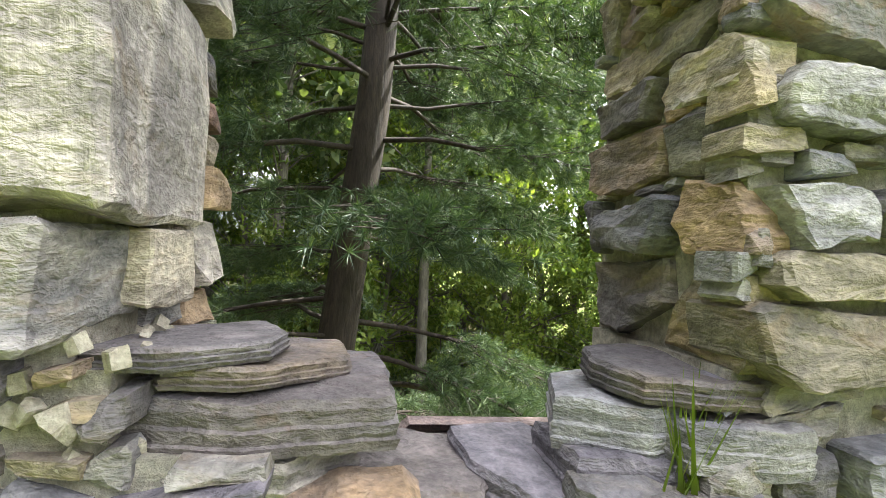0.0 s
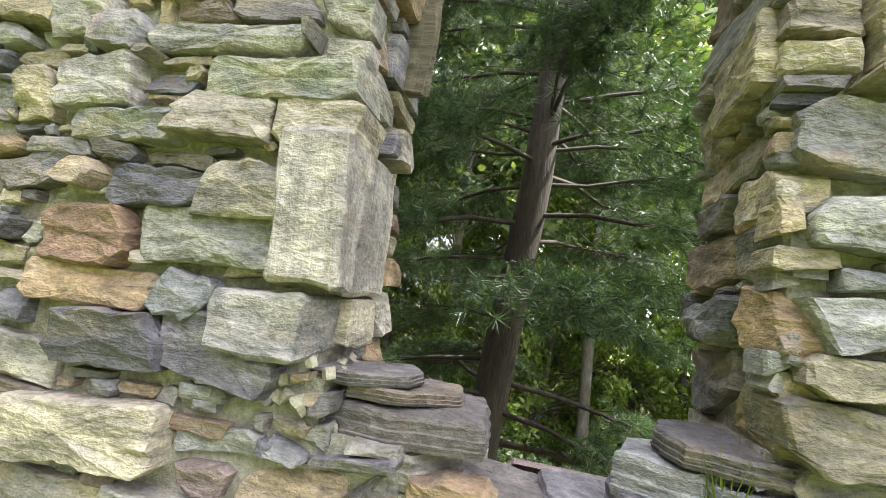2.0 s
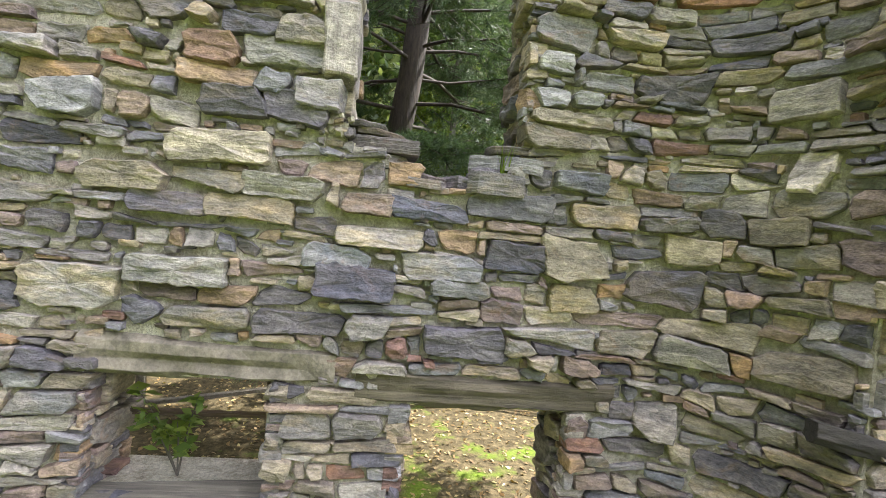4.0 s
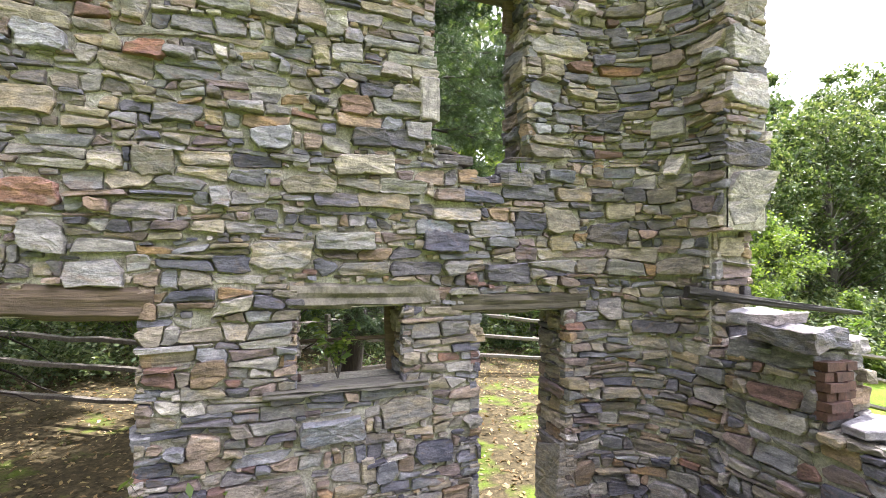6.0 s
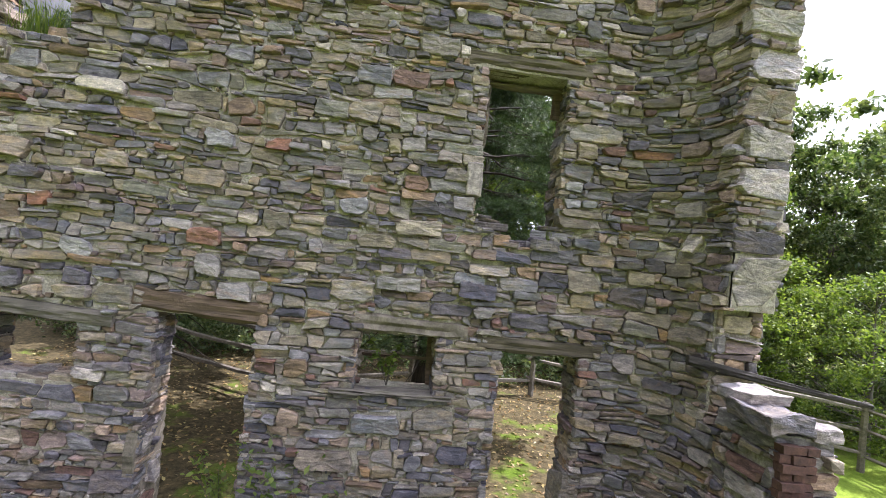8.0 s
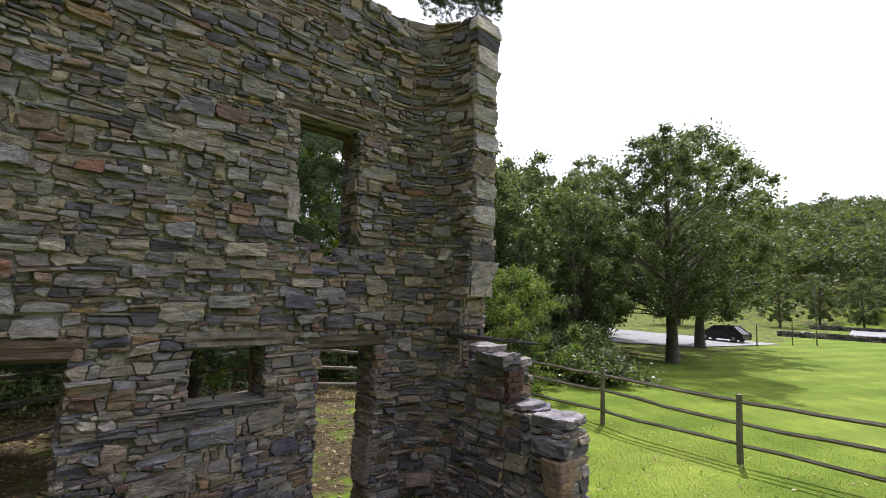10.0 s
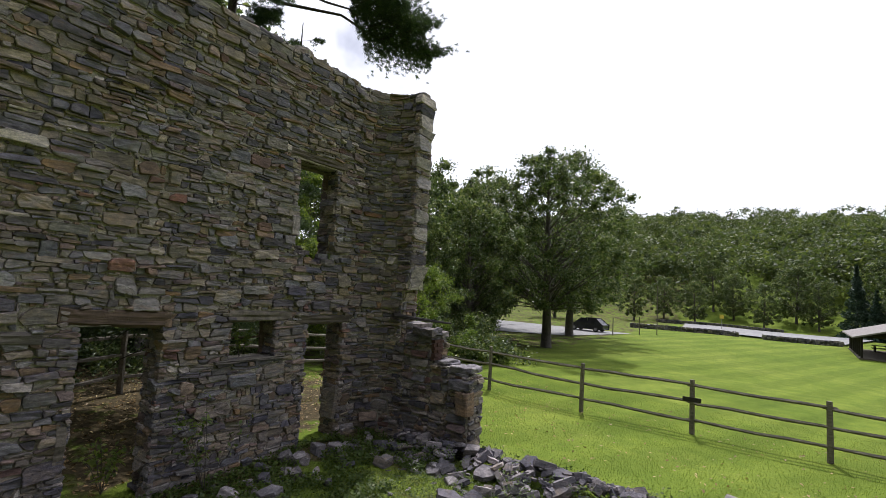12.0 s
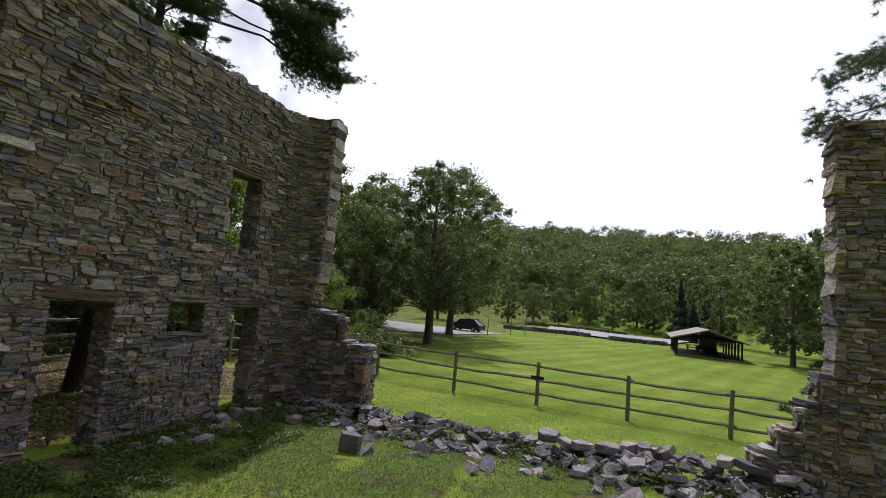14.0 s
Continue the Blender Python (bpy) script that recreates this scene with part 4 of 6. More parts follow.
bend = Bend()
fill, seg = Build(), 14
for z0, z1, u1 in ((-0.9, 1.86, bend.length), (1.86, 2.95, bend.length - 0.16), (2.95, TOP_E, bend.length)):
    ring = [bend @ (u1 * i / seg, 0, 0) for i in range(seg + 1)] + [Vector((EX0 + 0.02, (bend @ (u1, 0, 0)).y, 0)), Vector((EX0 + 0.02, 0.02, 0)), Vector((BEND, 0.02, 0))]
    k = len(ring)
    fill.add([(p.x, p.y, z) for z in (z0, z1) for p in ring], [(i, (i + 1) % k, (i + 1) % k + k, i + k) for i in range(k)] + [tuple(reversed(range(k))), tuple(range(k, 2 * k))])
fill.part("corner_core", M_MORTAR, wall_east)
special(wall_east, (0.0, 0.42, 2.83, 3.04), bend, M_DARK, 761, 0.06, "dark slate block")
inner = stone_field(-S_END - 0.02, 1.66, -0.7, 1.86, 52)
inner += stone_field(1.66, 2.1, -0.7, 1.42, 53)
inner += stone_field(2.1, 2.6, -0.7, 1.28, 54)
facing(wall_east, inner, INNER)
OUTER = basis((EX1, 0, 0), (0, 1, 0), (1, 0, 0))
outer = stone_field(S_END, THICK, -0.9, TOP_E, 55, [(-0.9, -0.74, 1.9, 2.95)]) + stone_field(-1.66, S_END, -0.9, 1.86, 56) + stone_field(-2.6, -1.66, -0.9, 1.28, 57)
facing(wall_east, outer, OUTER)
END = basis((0, S_END, 0), (1, 0, 0), (0, -1, 0))
quoins, z = [], 3.02
rng = random.Random(77)
QUOIN_H = [(0.50, M_QUOIN, "large pale quoin"), (0.22, M_STONE, ""), (0.13, M_STONE, ""), (0.12, M_STONE, ""), (0.10, M_STONE, ""), (0.30, M_QUOIN, "pale quoin"), (0.10, M_STONE, ""), (0.30, M_QUOIN, "pale quoin"),
           (0.12, M_STONE, ""), (0.28, M_STONE, ""), (0.10, M_STONE, ""), (0.32, M_QUOIN, "pale quoin"), (0.12, M_STONE, ""), (0.30, M_QUOIN, "pale quoin"), (0.14, M_STONE, ""), (0.34, M_QUOIN, "pale quoin"), (0.16, M_STONE, ""), (0.36, M_QUOIN, "pale quoin"), (0.2, M_STONE, ""), (0.3, M_QUOIN, "pale quoin")]
for i, (h, mt, lab) in enumerate(QUOIN_H):
    if z + h > TOP_E:
        h = TOP_E - z
    lo = EX0 + (0.0 if h > 0.15 else rng.uniform(0, 0.05))
    if h > 0.15:
        special(wall_east, (lo + rng.uniform(-0.06, 0.0), EX1 + rng.uniform(0, 0.03), z, z + h), END, mt, 300 + i, rng.uniform(0.03, 0.07), lab, "quoin")
    else:
        st = stone_field(lo - 0.06, EX1, z, z + h, 400 + i, hs=(0.05, 0.08), big=0)
        facing(wall_east, st, END, name="quoin_packing")
    z += h
    if z >= TOP_E - 0.02:
        break
# end faces of the low steps
for y, z0, z1, s in ((-1.66, 1.42, 1.86, 61), (-2.1, 1.28, 1.42, 62), (-2.6, -0.9, 1.28, 63), (-0.74, 1.86, 2.95, 64)):
    facing(wall_east, stone_field(EX0, EX1, z0, z1, s, hs=(0.07, 0.16)), basis((0, y, 0), (1, 0, 0), (0, -1, 0)), name="broken_end_stones")
# flat slabs lying on the steps
rng = random.Random(5)
for y, zz, n, in ((-1.2, 1.86, 2), (-1.86, 1.42, 2), (-2.0, 1.42, 1), (-2.3, 1.28, 1)):
    z = zz
    for k in range(n):
        lz = rng.uniform(0.04, 0.085)
        place_slab(wall_east, rng, 2.96 + rng.uniform(-0.06, 0.12), y + rng.uniform(-0.05, 0.05), z - 0.006, rng.uniform(0.45, 0.65), rng.uniform(0.36, 0.5), lz, rng.uniform(-20, 20), (rng.uniform(-4, 4), rng.uniform(-4, 4)), rng.choice((M_STONE, M_BLUE, M_RUBBLE)))
        z += lz * 0.92
# the heavy cap stones, the thick slabs at the broken end and the brick patch
corner_block(wall_east, (2.70, -1.66, 1.85), (3.20, -0.92, 2.00), M_RUBBLE, 34, "", "stone", 0.045)
corner_block(wall_east, (2.72, -2.62, 1.32), (3.24, -2.10, 1.45), M_RUBBLE, 35, "thick pale grey slab on the broken end", "stone", 0.045)
corner_block(wall_east, (2.60, -2.66, 1.06), (3.06, -2.20, 1.22), M_RUBBLE, 36, "thick grey slab jutting from the broken end", "stone", 0.045)
corner_block(wall_east, (2.58, -2.66, 0.52), (2.86, -2.36, 0.98), M_STONE, 37, "square block at the broken end", "stone", 0.02)
corner_block(wall_east, (2.56, -1.70, 1.995), (3.00, -1.20, 2.15), M_RUBBLE, 31, "square grey cap stone", "stone", 0.04)
corner_block(wall_east, (2.98, -1.68, 1.97), (3.24, -1.32, 2.08), M_STONE, 32, "", "stone", 0.03)
corner_block(wall_east, (2.66, -1.36, 2.14), (3.06, -0.96, 2.24), M_STONE, 33, "", "stone", 0.03)
for r in range(6):
    x = 2.68 + rng.uniform(-0.015, 0.015)
    for k, w in enumerate((0.205, 0.10) if r % 2 else (0.10, 0.205)):
        ob_b = Build()
        ob_b.box((0, 0, 0), (w, 0.10, 0.064), None, 0.004, rng)
        q = ob_b.part("brick", M_BRICK, wall_east)
        q.location = (x, -1.735 + rng.uniform(-0.022, 0.022), 1.50 + r * 0.072)
        q.rotation_euler = (0, rng.uniform(-0.03, 0.03), rng.uniform(-0.06, 0.06))
        x += w + 0.008
beam("timber_beam", (2.50, -0.66, 2.38), (4.02, -1.22, 2.19), 0.11, 0.12, M_CHARRED, "dark weathered timber beam jutting from the broken wall", 12, taper=0.62)

# top of the stub
rng = random.Random(23)
cap = Build()
y = S_END
while y < THICK:
    ly = rng.uniform(0.2, 0.4)
    vs, fs = slab(rng, 0.5, ly * 1.1, rng.uniform(0.05, 0.09))
    m = pose(2.97, y + ly / 2, 7.485, 0, 0, rng.uniform(-8, 8))
    cap.add([m @ Vector(p) for p in vs], fs)
    y += ly
tagged(cap.part("coping_stones", M_STONE, wall_east, "loose flat top stones"), kind="stuff")

# southern part beyond the gap
SY0, SY1 = -16.5, -12.2
ys2 = [SY0, -15.5, -14.5, -13.5, SY1, -11.95, -11.7, -11.35, -10.95]
zs2 = [-1.0, 0.45, 0.95, 1.4, 1.95, 6.5, 6.66, 6.8]


def south_solid(y, z):
    if y < SY1:
        return z < 6.8 - 0.13 * (y < -15.5)
    return z < (1.95 if y < -11.95 else 1.4 if y < -11.7 else 0.95 if y < -11.35 else 0.45)


wall_south = core("wall_south", ys2, zs2, south_solid, EX0, EX1, True)
tagged(wall_south, "tall broken rubble wall in deep shade with a pale quoined edge", "wall", kind="structure")
sst = stone_field(-SY1, -SY0, -0.9, 6.8, 71) + stone_field(11.95, 12.2, -0.9, 1.95, 72) + stone_field(11.7, 11.95, -0.9, 1.4, 73) + stone_field(11.35, 11.7, -0.9, 0.95, 74) + stone_field(10.95, 11.35, -0.9, 0.45, 75)
facing(wall_south, sst, INNER)
SEND = basis((0, SY1, 0), (-1, 0, 0), (0, 1, 0))
z, i = 1.98, 0
while z < 6.72:
    h = min(rng.uniform(0.12, 0.42), 6.8 - z)
    special(wall_south, (-EX1 - rng.uniform(0, 0.03), -EX0 + rng.uniform(0.0, 0.06), z, z + h), SEND, rng.choice((M_PALE, M_STONE, M_STONE, M_TAN)), 600 + i, rng.uniform(0.02, 0.07), "", "quoin")
    z, i = z + h, i + 1
for y, z0, z1, s in ((-11.95, 1.4, 1.95, 81), (-11.7, 0.95, 1.4, 82), (-11.35, 0.45, 0.95, 83), (-10.95, -0.9, 0.45, 84)):
    facing(wall_south, stone_field(-EX1, -EX0, z0, z1, s, hs=(0.07, 0.16)), basis((0, y, 0), (-1, 0, 0), (0, 1, 0)), name="broken_end_stones")
for y, zz in ((-12.08, 1.95), (-11.83, 1.4), (-11.53, 0.95), (-11.15, 0.45), (-11.2, 0.52), (-11.8, 1.47)):
    place_slab(wall_south, rng, 2.96, y, zz - 0.006, rng.uniform(0.5, 0.62), rng.uniform(0.34, 0.48), rng.uniform(0.06, 0.11), rng.uniform(-15, 15), (0, 0), rng.choice((M_STONE, M_RUBBLE)))

# ---- rubble of the fallen wall ----
rng = random.Random(41)
heaps = 0
rest = Build()
for i in range(1000):
    t = rng.random()
    y = -1.0 - 10.9 * t
    spread = 0.45 + 0.32 * rng.random()
    x = 2.55 + rng.gauss(-0.15, spread)
    if x < 0.6 or x > 3.5:
        continue
    mound = 0.42 * math.exp(-((x - 2.6) / 0.5) ** 2) * (0.75 + 0.35 * noise.noise((y * 0.7, 0, 9))) * (1 + 0.7 * ss(-7, -10.5, y))
    size = rng.uniform(0.2, 0.5) if rng.random() < 0.42 else rng.uniform(0.07, 0.2)
    z = height(x, y) - 0.03 + mound * rng.uniform(0.55, 1.0)
    tilt = (rng.uniform(-32, 32), rng.uniform(-32, 32)) if rng.random() < 0.7 else (rng.uniform(-75, 75), rng.uniform(-20, 20))
    lx, ly, lz = size, size * rng.uniform(0.45, 0.85), size * rng.uniform(0.13, 0.34)
    if size > 0.2 and heaps < 260:
        ob = place_slab(None, rng, x, y, z, lx, ly, lz, rng.uniform(0, 360), tilt, M_RUBBLE, "fallen_stone")
        tagged(ob, "fallen grey schist slab lying in a rubble heap", "stone", "rubble of the fallen wall")
        heaps += 1
    else:
        vs, fs = slab(rng, lx, ly, lz, 6)
        m = pose(x, y, z, *tilt, rng.uniform(0, 360))
        rest.add([m @ Vector(p) for p in vs], fs)
for k in range(16):
    y = -7.2 - 0.30 * k + rng.uniform(-0.15, 0.15)
    x = 2.75 + rng.uniform(-0.25, 0.25)
    s = rng.uniform(0.42, 0.72)
    ob = place_slab(None, rng, x, y, height(x, y) + 0.30 + 0.02 * k * rng.random(), s, s * rng.uniform(0.5, 0.8), s * rng.uniform(0.16, 0.26), rng.uniform(-30, 30), (rng.uniform(-9, 9), rng.uniform(-9, 9)), M_RUBBLE, "fallen_stone")
    tagged(ob, "large flat grey slab on top of the rubble heap", "stone", "rubble of the fallen wall")
# the packed foot of the fallen wall
tagged(rest.part("small_rubble", M_RUBBLE), "small broken stones and mortar among the rubble", "rubble", kind="stuff")
for x, y, s in ((-1.15, -0.75, 0.34), (-0.75, -1.25, 0.42), (-0.45, -0.62, 0.26), (0.05, -0.9, 0.3), (0.4, -0.55, 0.26), (0.9, -0.4, 0.3), (1.35, -0.5, 0.34), (1.7, -0.75, 0.28), (0.62, -3.6, 0.55), (1.5, -1.6, 0.3),
                (2.0, -1.0, 0.36), (-1.6, -0.55, 0.24), (0.2, -1.5, 0.22), (-0.2, -0.45, 0.22), (1.1, -0.9, 0.2), (-2.2, -0.5, 0.2)):
    ob = place_slab(None, rng, x, y, height(x, y) - 0.03, s, s * 0.75, s * rng.uniform(0.3, 0.7), rng.uniform(0, 360), (rng.uniform(-20, 20), rng.uniform(-20, 20)), M_RUBBLE, "fallen_stone")
    tagged(ob, "loose fallen stone lying in the weeds below the wall", "stone", "rubble of the fallen wall")
for k in range(46):
    x = rng.choice((rng.gauss(-0.3, 0.8), rng.gauss(1.3, 0.5), rng.uniform(-2.4, 2.4)))
    y = -0.22 - abs(rng.gauss(0, 0.55))
    s = rng.uniform(0.09, 0.30)
    ob = place_slab(None, rng, x, y, height(x, y) - 0.03, s, s * rng.uniform(0.5, 0.9), s * rng.uniform(0.25, 0.8), rng.uniform(0, 360), (rng.uniform(-35, 35), rng.uniform(-35, 35)), M_RUBBLE, "fallen_stone")
    tagged(ob, "loose fallen stone lying in the weeds below the wall", "stone", "rubble of the fallen wall")


# ---- split-rail fence ----
def fence_run(points, seed, label):
    rng = random.Random(seed)
    fence = empty("split_rail_fence", Matrix.Translation((points[0][0], points[0][1], height(*points[0]))))
    tagged(fence, label, "fence")
    inv = fence.matrix_world.inverted()
    tops = []
    for x, y in points:
        z = height(x, y)
        b = Build()
        lean = rng.uniform(-0.04, 0.04)
        b.tube([inv @ Vector((x, y, z - 0.2)), inv @ Vector((x + lean * 0.5, y, z + 0.7)), inv @ Vector((x + lean, y + lean, z + 1.66))], [0.08, 0.075, 0.07], 6)
        b.part("post", M_FENCE, fence)
        tops.append(Vector((x, y, z)))
    for p, q in zip(tops, tops[1:]):
        d = (q - p).normalized()
        for k, hgt in enumerate((0.44, 0.98, 1.48)):
            b = Build()
            a0, a1 = p - d * 0.16 + Vector((0, 0, hgt + rng.uniform(-0.05, 0.05))), q + d * 0.16 + Vector((0, 0, hgt + rng.uniform(-0.05, 0.05)))
            pts = [a0.lerp(a1, t) + Vector((rng.uniform(-0.02, 0.02), rng.uniform(-0.02, 0.02), rng.uniform(-0.025, 0.025) - 0.02 * math.sin(math.pi * t))) for t in (0, 0.08, 0.3, 0.5, 0.7, 0.92, 1)]
            b.tube([inv @ v for v in pts], [0.03, 0.046, 0.054, 0.05, 0.055, 0.046, 0.03], 5)
            b.part("rail", M_FENCE, fence)
    return fence


fence_run([(10.86, 4.91), (10.95, 1.40), (10.95, -2.22), (11.42, -5.56), (11.60, -8.92), (11.2, -12.2), (11.3, -15.5), (11.6, -18.8)], 3, "weathered grey split-rail fence across the mown field")
fence_run([(10.86, 4.91), (7.2, 6.2), (3.4, 7.2), (0.1, 6.5), (-3.0, 5.2), (-5.8, 6.6), (-8.8, 8.2)], 4, "weathered split-rail fence at the edge of the woods")
notice = Build()
notice.box((11.30, -5.82, height(11.42, -5.56) + 1.0), (11.34, -5.30, height(11.42, -5.56) + 1.13))
tagged(notice.part("fence_sign", M_CHARRED), "small dark board fixed to a fence post", "sign")


# ---- trees ----
def leaves(points, size, rng_np, up=0.45):
    """Folded leaf quads at points (n, 3): vertices and faces."""
    n = len(points)
    nrm = rng_np.normal(size=(n, 3)) + np.array([0, 0, up * 2])
    nrm /= np.linalg.norm(nrm, axis=1)[:, None]
    a = np.cross(nrm, rng_np.normal(size=(n, 3)))
    a /= np.linalg.norm(a, axis=1)[:, None]
    b = np.cross(nrm, a)
    s = size * rng_np.uniform(0.6, 1.35, (n, 1))
    v = np.stack([points - a * s, points - b * s * 0.5 + nrm * s * 0.15, points + a * s, points + b * s * 0.5 + nrm * s * 0.15], 1).reshape(-1, 3)
    i = np.arange(n)[:, None] * 4
    return v, np.concatenate([i, i + 1, i + 2, i + 3], 1)


def fast_mesh(name, v, f, mat):
    """A mesh from arrays: vertices (n, 3) and faces (m, k)."""
    me = bpy.data.meshes.new(name)
    k = f.shape[1]
    me.vertices.add(len(v))
    me.vertices.foreach_set("co", np.asarray(v, np.float32).ravel())
    me.loops.add(f.size)
    me.loops.foreach_set("vertex_index", np.asarray(f, np.int32).ravel())
    me.polygons.add(len(f))
    me.polygons.foreach_set("loop_start", np.arange(len(f), dtype=np.int32) * k)
    me.materials.append(mat)
    me.update(calc_edges=True)
    me.validate()
    return me


def clumps(centres, radii, count, rng_np, loose=0.42):
    """Leaf places round crown clumps, denser towards the outside."""
    c = np.repeat(np.array(centres), count, 0)
    r = np.repeat(np.array(radii), count)
    d = rng_np.normal(size=(len(c), 3))
    d /= np.linalg.norm(d, axis=1)[:, None]
    k = np.abs(rng_np.normal(0.62, loose, len(c)))
    return c + d * (r * k)[:, None] * np.array([1, 1, 0.72])


def leafy_tree(name, h, crown, trunk, seed, n_clump=46, per=230, leaf=0.16, low=0.25, mat=None, label="", category="tree", bark=None):
    rng, rnp = random.Random(seed), np.random.default_rng(seed)
    tree = tagged(empty(name), label, category)
    wood = Build()
    bend = Vector((rng.uniform(-0.4, 0.4), rng.uniform(-0.4, 0.4), 0))
    axis = [Vector((0, 0, -0.3)), Vector((0, 0, h * 0.12)), bend * 0.5 + Vector((0, 0, h * 0.4)), bend + Vector((0, 0, h * 0.72)), bend * 1.3 + Vector((0, 0, h * 0.95))]
    wood.tube(axis, [trunk * 1.35, trunk, trunk * 0.8, trunk * 0.42, trunk * 0.08], 9)
    centres, radii = [], []
    for k in range(n_clump):
        z = h * (low + (1 - low) * (k + rng.random()) / n_clump)
        f = (z / h - low) / (1 - low)
        t = k * 2.4 + rng.uniform(-0.5, 0.5)
        lobe = 1.0 + 0.55 * noise.noise((1.3 * math.cos(t) + seed, 1.3 * math.sin(t), 3.2 * f))
        reach = crown * (0.45 + 0.75 * math.sin(math.pi * min(1, 0.14 + 0.80 * f))) * rng.uniform(0.35, 1.02) * lobe * (1.0 if f < 0.85 else 0.75)
        z *= 0.96 + 0.07 * lobe
        c = Vector((math.cos(t) * reach, math.sin(t) * reach, z)) + bend * f
        root = bend * f * 0.8 + Vector((0, 0, max(h * 0.2, z - reach * rng.uniform(0.5, 0.9))))
        mid = root.lerp(c, 0.55) + Vector((rng.uniform(-0.2, 0.2), rng.uniform(-0.2, 0.2), rng.uniform(0, 0.3)))
        r0 = trunk * 0.24 * (1 - 0.7 * f)
        wood.tube([root, mid, c], [r0, r0 * 0.55, r0 * 0.12], 5, False)
        centres.append(c)
        radii.append(crown * rng.uniform(0.09, 0.22))
    wood.part("trunk", bark or M_BARK2, tree, smooth=True)
    p = clumps([tuple(c) for c in centres], radii, per, rnp)
    v, f = leaves(p, leaf, rnp)
    crown_ob = new("crown", fast_mesh("crown", v, f, mat or M_LEAF))
    crown_ob.parent = tree
    return tree


def needles(points, dirs, size, per, rnp, width=0.0022):
    """Tufts of thin needles (one triangle each) at points along dirs."""
    n = len(points)
    p, d = np.repeat(points, per, 0), np.repeat(dirs, per, 0)
    q = d * 0.55 + rnp.normal(size=p.shape) * 0.55
    q /= np.linalg.norm(q, axis=1)[:, None]
    q[:, 2] -= 0.12
    s = size * rnp.uniform(0.7, 1.2, (len(p), 1))
    side = np.cross(q, rnp.normal(size=p.shape))
    side *= width / np.linalg.norm(side, axis=1)[:, None]
    base = p + d * rnp.uniform(-0.05, 0.03, (len(p), 1))
    v = np.stack([base - side, base + side, base + q * s], 1).reshape(-1, 3)
    return v, np.arange(len(p) * 3).reshape(-1, 3)


def pine(name, at, h, trunk, reach, seed, z0, z1, step=0.42, tufts=26, per=30, size=0.13, width=0.003, lean=(0, 0), label="", extra=()):
    """A white pine: straight trunk, whorled limbs with drooping sprays of needles, dead stubs below."""
    rng, rnp = random.Random(seed), np.random.default_rng(seed)
    tree = tagged(empty(name, Matrix.Translation(at)), label, "pine tree")
    def axis(z):
        return Vector((lean[0] * min(z, 6.5), lean[1] * z, z))
    wood = Build()
    wood.tube([axis(z) for z in (-0.4, 0.3, h * 0.2, h * 0.33, h * 0.45, h * 0.6, h * 0.8, h)], [trunk * 1.25, trunk * 1.05, trunk * 0.95, trunk * 0.86, trunk * 0.75, trunk * 0.55, trunk * 0.3, 0.02], 14)
    wood.part("trunk", M_BARK, tree, "rough grey-brown pine bark", True)
    limbs, pts, dirs = Build(), [], []
    todo = []
    z = z0
    while z < z1:
        f = (z - z0) / (z1 - z0)
        for k in range(rng.choice((1, 2, 2))):
            todo.append((z + rng.uniform(-0.1, 0.1), rng.uniform(0, 2 * math.pi), reach * rng.uniform(0.55, 1.05) * (1 - 0.65 * f ** 1.6), rng.uniform(-0.12, 0.18) + 0.25 * f, True))
        z += step * rng.uniform(0.7, 1.3)
    todo += [(*e, True) for e in extra]
    for _ in range(12):
        todo.append((rng.uniform(0.8, z0 + 1.5), rng.uniform(0, 2 * math.pi), rng.uniform(0.3, 1.7), rng.uniform(-0.45, 0.2), False))
    for z, t, length, rise, leafy in todo:
        long = length > 1.3 * reach
        out = Vector((math.cos(t), math.sin(t), 0))
        root = axis(z)
        chain = [root + out * length * s + Vector((0, 0, length * (rise * s - 0.16 * s * s * (1 if leafy else 2)))) + Vector([rng.uniform(-0.06, 0.06) * length * s for _ in range(3)]) for s in (0, 0.25, 0.5, 0.75, 1.0)]
        r = 0.008 + 0.009 * length if leafy else 0.008 + 0.012 * length
        limbs.tube(chain, [r, r * 0.8, r * 0.62, r * 0.42, r * 0.12], 5, False)
        if not leafy:
            continue
        side = out.cross(Vector((0, 0, 1)))
        for k in range(int(tufts * (0.5 + length / reach) * (3 if long else 1))):
            s = rng.uniform(0.5 if long else 0.25, 1.0) ** 0.7
            i = min(3, int(s * 4))
            p = chain[i].lerp(chain[i + 1], s * 4 - i)
            w = rng.gauss(0, 0.19 if long else 0.26) * length * (1.15 - s * 0.75)
            d = (out * rng.uniform(0.4, 1.0) + side * (1.2 * w / max(0.2, length)) + Vector((0, 0, rng.uniform(-0.25, 0.35)))).normalized()
            q = p + side * w + out * abs(w) * 0.4 + Vector((0, 0, rng.uniform(-0.12, 0.10) * (0.9 if long else length * 0.5) - abs(w) * 0.15))
            if rng.random() < 0.35:
                limbs.tube([p, q], [0.006, 0.003], 3, False)
            pts.append(q)
            dirs.append(d)
    tagged(limbs.part("limb_work", M_BARK, tree, smooth=True), kind="stuff")
    v, f = needles(np.array([tuple(p) for p in pts]), np.array([tuple(d) for d in dirs]), size, per, rnp, width)
    ob = new("foliage", fast_mesh("foliage", v, f, M_NEEDLE))
    ob.parent = tree
    return tree


def ground_at(x, y, dz=0.0):
    return Vector((x, y, height(x, y) + dz))


